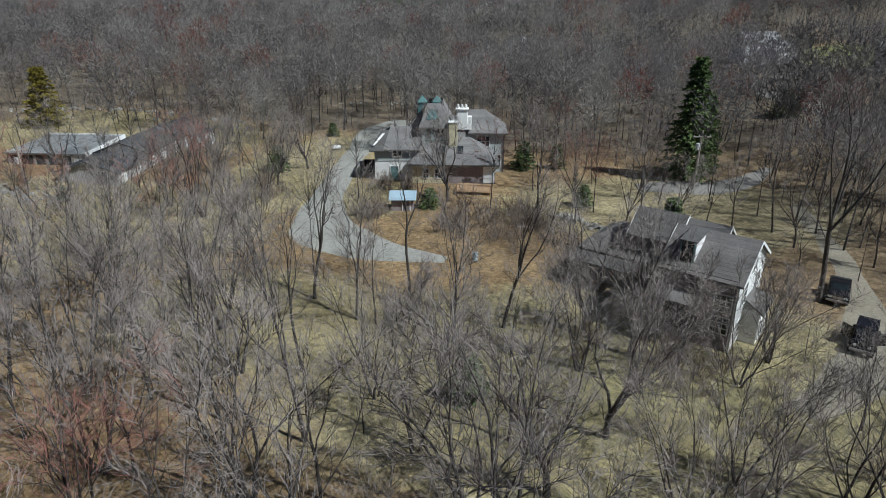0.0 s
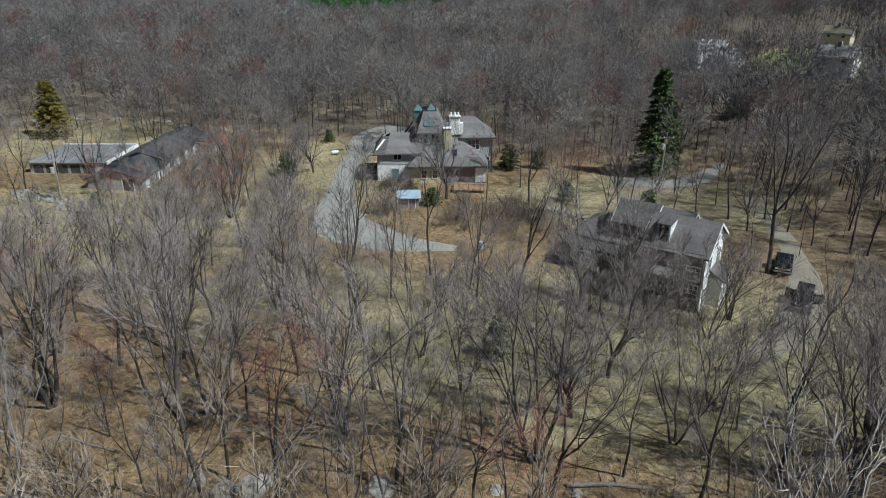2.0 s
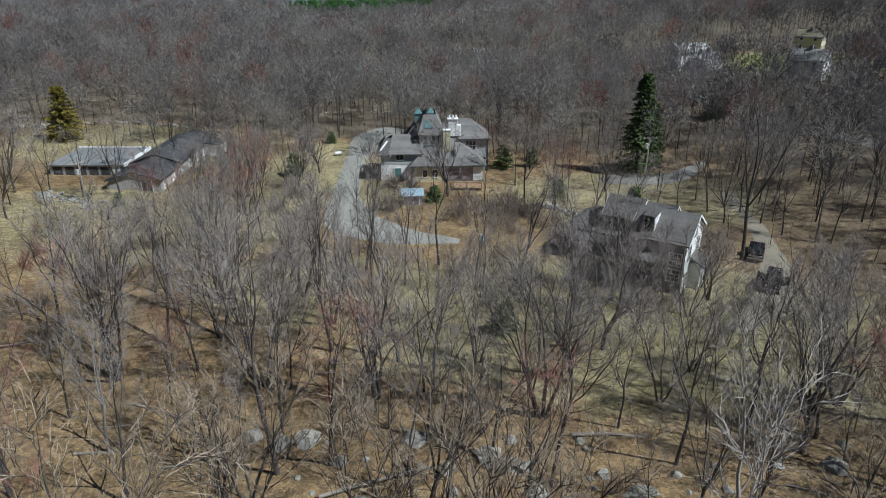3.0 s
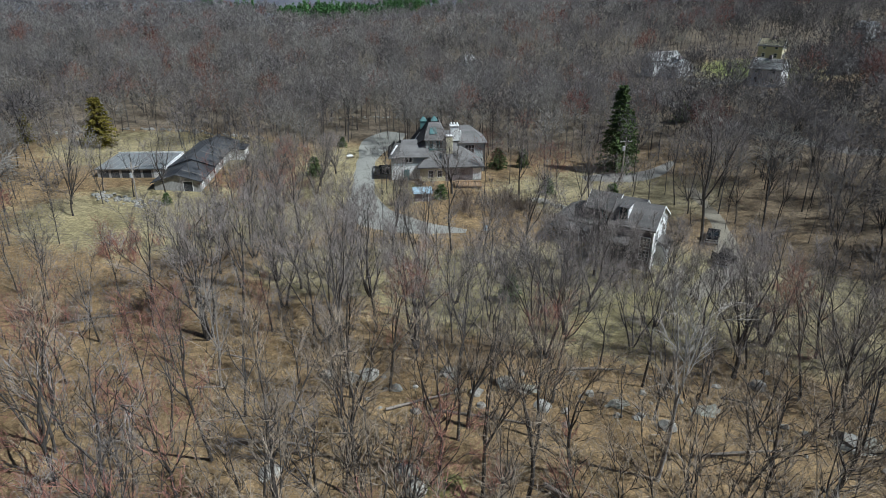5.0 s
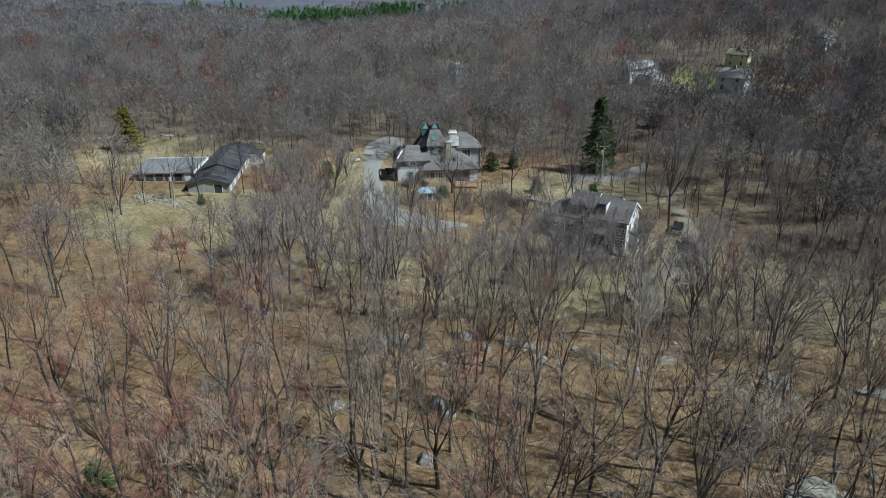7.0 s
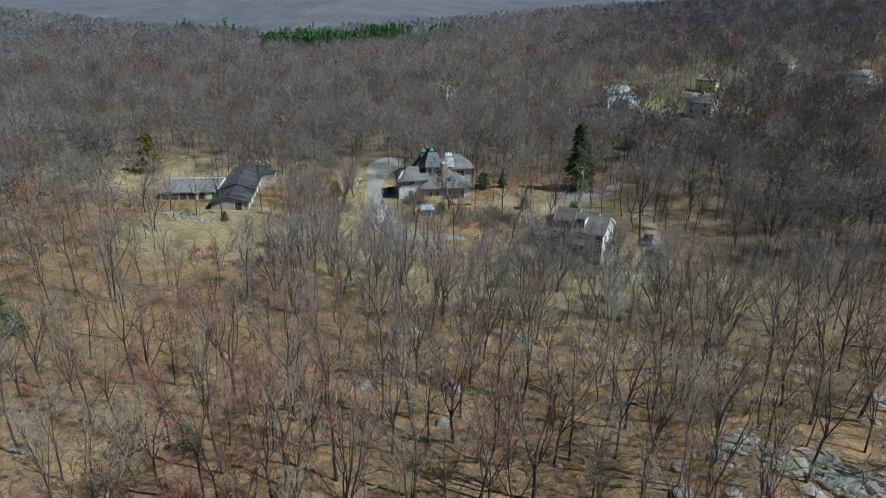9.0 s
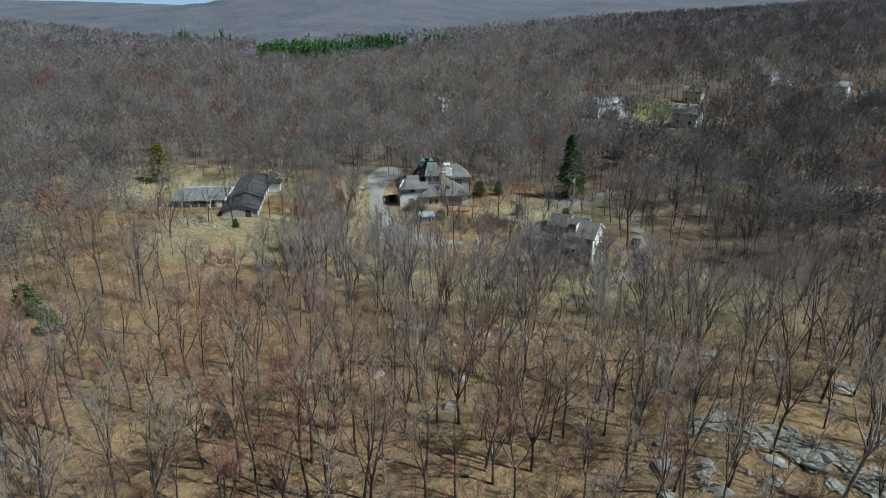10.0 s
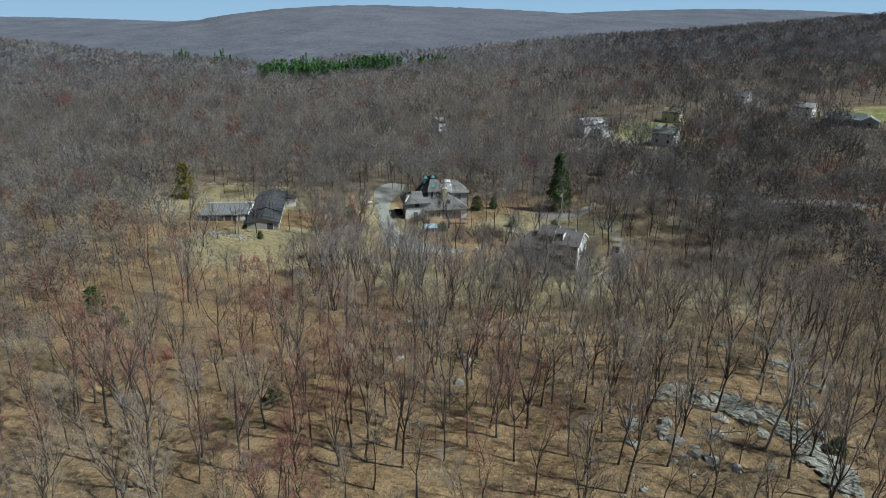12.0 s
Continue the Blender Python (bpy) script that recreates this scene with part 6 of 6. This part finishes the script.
stone_row([(-36, 60), (-23, 61.7), (-15, 60.6), (-2, 60)], 40, "tumbled pale stone wall at the edge of the wood")
stone_row([(-65, -17), (-61, -19), (-57, -18.5), (-53, -21)], 60, "low heap of pale rubble along a bank", (0.2, 0.5), 1.0)
stone_row([(-100, 30), (-86, 34), (-66, 36), (-48, 33)], 60, "tumbled stone wall behind the lawn", (0.3, 0.6))
stone_row([(14, -14), (18, -16), (21, -21), (23, -25)], 40, "curved garden wall of grey stones", (0.3, 0.65), 0.5)
stone_row([(-14, -14), (-13.4, -19)], 10, "row of edging stones beside the drive", (0.25, 0.4), 0.3)


def log(x, y, length, r, turn, tilt=2.0):
    """A fallen trunk with the stubs of its branches."""
    q = random.Random(int(x * 13 + y * 7))
    w = Wood()
    pts = bend_path(q, Vector((-length / 2, 0, r * 0.8)), Vector((1, 0, 0)), length, 5, 0.0, 0.05)
    w.tube(pts, [r * (1 - 0.11 * k) for k in range(6)], 6)
    v, f = w.arrays()
    ob = new("fallen_log", data_mesh("log", v, f, M_LOG))
    ob.matrix_world = pose(x, y, ground_z(x, y), 0, tilt, turn)
    tagged(ob, "weathered fallen trunk with broken branches on the litter", "log", "fallen trunks")
    for _ in range(5):
        w = Wood()
        p, d = along(pts, q.uniform(0.2, 0.98))
        br = bend_path(q, p, side_way(q, d, q.uniform(0.5, 1.0)) + Vector((0, 0, 0.35)), q.uniform(0.8, 2.6), 3, 0.0, 0.2)
        w.tube(br, [r * 0.35, r * 0.26, r * 0.15, 0.012], 3)
        new("branch", data_mesh("log_branch", *w.arrays(), M_LOG)).parent = ob


for k, (x, y, l, r, t) in enumerate(((-13.8, -84.2, 7, 0.2, -8), (12.0, -92.0, 10, 0.22, -42), (-40, -62, 8, 0.16, 30), (-20, -75, 7, 0.14, 12), (4, -80, 9, 0.17, -6), (25, -84, 8, 0.16, 14), (-52, -76, 9, 0.15, -20), (-8, -104, 7, 0.15, 35),
                                     (46, -96, 8, 0.16, -30), (37, -88, 7, 0.14, 20), (-34, -98, 8, 0.14, 60), (16, -71, 7, 0.18, 10), (-1, -78, 8, 0.15, 25), (-60, -100, 8, 0.15, 5), (58, -80, 8, 0.15, -15), (-66, 26, 9, 0.14, -14), (31, -100, 7, 0.16, 50), (43.5, -109.5, 4, 0.14, 25))):
    log(x, y, l, r, t)
for _ in range(34):
    log(rng.uniform(-60, 60), rng.uniform(-118, -66), rng.uniform(3, 7), rng.uniform(0.06, 0.12), rng.uniform(-40, 40))

# ---- utility pole and its wires ----


def utility_pole(x, y, tall, turn, label):
    p = thing("utility_pole", pose(x, y, ground_z(x, y), 0, 1.2, turn), label, "utility pole")
    bm = bmesh.new()
    bmesh.ops.create_cone(bm, cap_ends=True, segments=10, radius1=0.17, radius2=0.12, depth=tall + 0.6, matrix=pose(0, 0, tall / 2 - 0.3))
    part("pole", bm, M_POLE, p)
    arm = part("crossarm", box(-1.3, 1.3, -0.2, -0.08, tall - 1.0, tall - 0.86, 0.01), M_POLE, p)
    for k in (-1.15, -0.45, 0.45, 1.15):
        bm = bmesh.new()
        bmesh.ops.create_cone(bm, cap_ends=True, segments=8, radius1=0.07, radius2=0.04, depth=0.24, matrix=pose(k, -0.14, tall - 0.75))
        part("insulator", bm, M_TRANSFORMER, arm)
    bm = bmesh.new()
    bmesh.ops.create_cone(bm, cap_ends=True, segments=12, radius1=0.26, radius2=0.26, depth=0.85, matrix=pose(-0.42, -0.1, tall - 2.3))
    part("transformer", bm, M_TRANSFORMER, p, "grey transformer can")
    part("brace", turned(box(-0.03, 0.03, -0.16, -0.12, 0, 0.9), pose(0.55, 0, tall - 1.05, 0, -150, 0)), M_POLE, p)
    return p


utility_pole(34.7, -0.8, 8.6, 12, "weathered utility pole with a crossarm and transformer")
utility_pole(-56.1, -19.1, 7.2, 60, "slim leaning timber pole beside the barn")

# ---- vehicles ----


def wheel(parent, x, y, r, w, name="wheel"):
    bm = bmesh.new()
    bmesh.ops.create_cone(bm, cap_ends=True, segments=18, radius1=r, radius2=r, depth=w, matrix=pose(x, y, r, 0, 90, 0))
    bmesh.ops.bevel(bm, geom=[e for e in bm.edges if len(e.link_faces) == 2 and e.calc_face_angle(0) > 1.0], offset=0.05, segments=1, affect="EDGES")
    wh = part(name, bm, M_RUBBER, parent)
    bm = bmesh.new()
    bmesh.ops.create_cone(bm, cap_ends=True, segments=12, radius1=r * 0.55, radius2=r * 0.5, depth=w + 0.02, matrix=pose(x, y, r, 0, 90, 0))
    part("rim", bm, M_STEEL, wh)
    return wh


def off_roader(x, y, turn):
    """Boxy vehicle, nose towards -y, both front doors open."""
    j = thing("off_road_car", pose(x, y, ground_z(x, y) + 0.03, 0, 0, turn), "black boxy off-road car with open doors on the sandy track", "car")
    part("body", box(-0.78, 0.78, -1.95, 2.0, 0.55, 1.12, 0.05), M_BLACKPAINT, j)
    part("bonnet", box(-0.66, 0.66, -1.9, -0.55, 1.1, 1.24, 0.05), M_BLACKPAINT, j)
    cab = part("cabin", turned(prism([(-0.55, 1.1), (2.0, 1.1), (1.95, 1.82), (-0.25, 1.82)], -0.74, 0.74), Matrix.Rotation(radians(90), 4, "Z")), M_BLACKPAINT, j, "black hardtop cabin")
    part("windscreen", slab([(-0.64, -0.56, 1.2), (0.64, -0.56, 1.2), (0.62, -0.3, 1.76), (-0.62, -0.3, 1.76)], 0.03), M_GLASS, cab)
    for s in (-1, 1):
        part("side_window", box(s * 0.75 - 0.012, s * 0.75 + 0.012, 0.6, 1.75, 1.25, 1.7), M_GLASS, cab)
        part("fender", box(s * 0.86 - 0.12, s * 0.86 + 0.12, -1.95, -0.95, 0.78, 0.92, 0.04), M_RUBBER, j)
        part("fender", box(s * 0.86 - 0.12, s * 0.86 + 0.12, 0.95, 1.95, 0.78, 0.92, 0.04), M_RUBBER, j)
        d = part("door", turned(box(-0.03, 0.03, 0.0, 1.05, 0.6, 1.72, 0.02), pose(s * 0.8, -0.45, 0, 0, 0, -s * 58)), M_BLACKPAINT, j, "open black door")
        part("door_window", turned(box(-0.035, 0.035, 0.12, 0.93, 1.2, 1.66), pose(s * 0.8, -0.45, 0, 0, 0, -s * 58)), M_GLASS, d)
        bm = bmesh.new()
        bmesh.ops.create_cone(bm, cap_ends=True, segments=12, radius1=0.12, radius2=0.12, depth=0.05, matrix=pose(s * 0.5, -1.97, 0.98, 90, 0, 0))
        part("headlight", bm, M_LAMP_GLASS, j)
        for yy in (-1.42, 1.42):
            wheel(j, s * 0.78, yy, 0.4, 0.26)
    part("grille", box(-0.36, 0.36, -1.975, -1.95, 0.75, 1.1), M_RUBBER, j)
    part("bumper", box(-0.8, 0.8, -2.12, -1.98, 0.5, 0.7, 0.03), M_STEEL, j)
    part("rear_bumper", box(-0.8, 0.8, 2.0, 2.12, 0.5, 0.7, 0.03), M_RUBBER, j)
    return j


off_roader(38.9, -43.8, -29)


def pickup(x, y, turn):
    p = thing("pickup_truck", pose(x, y, ground_z(x, y) + 0.03, 0, 0, turn), "dark pickup truck with a covered bed beside a tree trunk", "car")
    part("body", box(-0.9, 0.9, -2.4, 2.5, 0.5, 1.0, 0.06), M_BLACKPAINT, p)
    part("bonnet", box(-0.82, 0.82, -2.35, -1.0, 0.98, 1.14, 0.06), M_BLACKPAINT, p)
    cab = part("cabin", turned(prism([(-1.2, 1.0), (0.7, 1.0), (0.5, 1.68), (-0.6, 1.68)], -0.78, 0.78), Matrix.Rotation(radians(90), 4, "Z")), M_BLACKPAINT, p)
    part("windscreen", slab([(-0.7, -1.16, 1.1), (0.7, -1.16, 1.1), (0.66, -0.66, 1.64), (-0.66, -0.66, 1.64)], 0.03), M_GLASS, cab)
    part("bed_cover", box(-0.84, 0.84, 0.75, 2.45, 0.99, 1.08, 0.03), M_RUBBER, p, "black bed cover")
    for s in (-1, 1):
        part("side_window", box(s * 0.79 - 0.012, s * 0.79 + 0.012, -0.5, 0.4, 1.12, 1.56), M_GLASS, cab)
        part("headlight", box(s * 0.62 - 0.18, s * 0.62 + 0.18, -2.43, -2.39, 0.78, 0.95), M_LAMP_GLASS, p)
        for yy in (-1.6, 1.6):
            wheel(p, s * 0.82, yy, 0.38, 0.25)
    part("bumper", box(-0.92, 0.92, -2.55, -2.42, 0.45, 0.65, 0.03), M_STEEL, p)
    part("grille", box(-0.4, 0.4, -2.43, -2.4, 0.7, 0.95), M_STEEL, p)
    return p


pickup(40.9, -34.2, -25)


# black tub added to fill the dark shape beside the garage
def black_tub(x, y, turn):
    d = thing("skip", pose(x, y, ground_z(x, y) + 0.05, 0, 0, turn), "black open-topped tub at the garage side", "skip")
    bm = prism([(-0.9, 0.1), (0.9, 0.1), (1.1, 1.3), (-1.1, 1.3)], -1.6, 1.6)
    bmesh.ops.delete(bm, geom=[f for f in bm.faces if f.calc_center_median().z > 1.25], context="FACES")
    part("tub", bm, M_RUBBER, d)
    for s in (-1, 1):
        part("rim", box(s * 1.1 - 0.05, s * 1.1 + 0.05, -1.65, 1.65, 1.27, 1.35), M_RUBBER, d)
    part("floor_plate", box(-0.9, 0.9, -1.58, 1.58, 0.1, 0.16), M_RUBBER, d)


black_tub(-14.0, 3.4, 8)


def tank(x, y, turn, label):
    t = thing("propane_tank", pose(x, y, ground_z(x, y), 0, 0, turn) @ Matrix.Diagonal((0.7, 0.7, 0.7, 1)), label, "tank")
    bm = bmesh.new()
    bmesh.ops.create_uvsphere(bm, u_segments=14, v_segments=10, radius=0.5)
    for v in bm.verts:
        v.co = Vector((v.co.x + (0.7 if v.co.x > 0 else -0.7), v.co.y, v.co.z + 0.75))
    part("shell", bm, M_WHITE, t)
    for s in (-0.6, 0.6):
        part("foot", box(s - 0.08, s + 0.08, -0.35, 0.35, -0.1, 0.36), M_STEEL, t)
    bm = bmesh.new()
    bmesh.ops.create_cone(bm, cap_ends=True, segments=10, radius1=0.14, radius2=0.14, depth=0.2, matrix=pose(0, 0, 1.3))
    part("valve_cover", bm, M_WHITE, t)


tank(-23.4, 15.8, 20, "white propane tank on the verge of the drive")


def barrel(x, y):
    bm = bmesh.new()
    bmesh.ops.create_cone(bm, cap_ends=True, segments=14, radius1=0.3, radius2=0.3, depth=0.9, matrix=pose(0, 0, 0.45))
    b = part("barrel", bm, M_TIN, None, "pale blue barrel on the brushy slope")
    b.matrix_world = pose(x, y, ground_z(x, y))
    tagged(b, category="barrel")


barrel(6.1, -30.2)
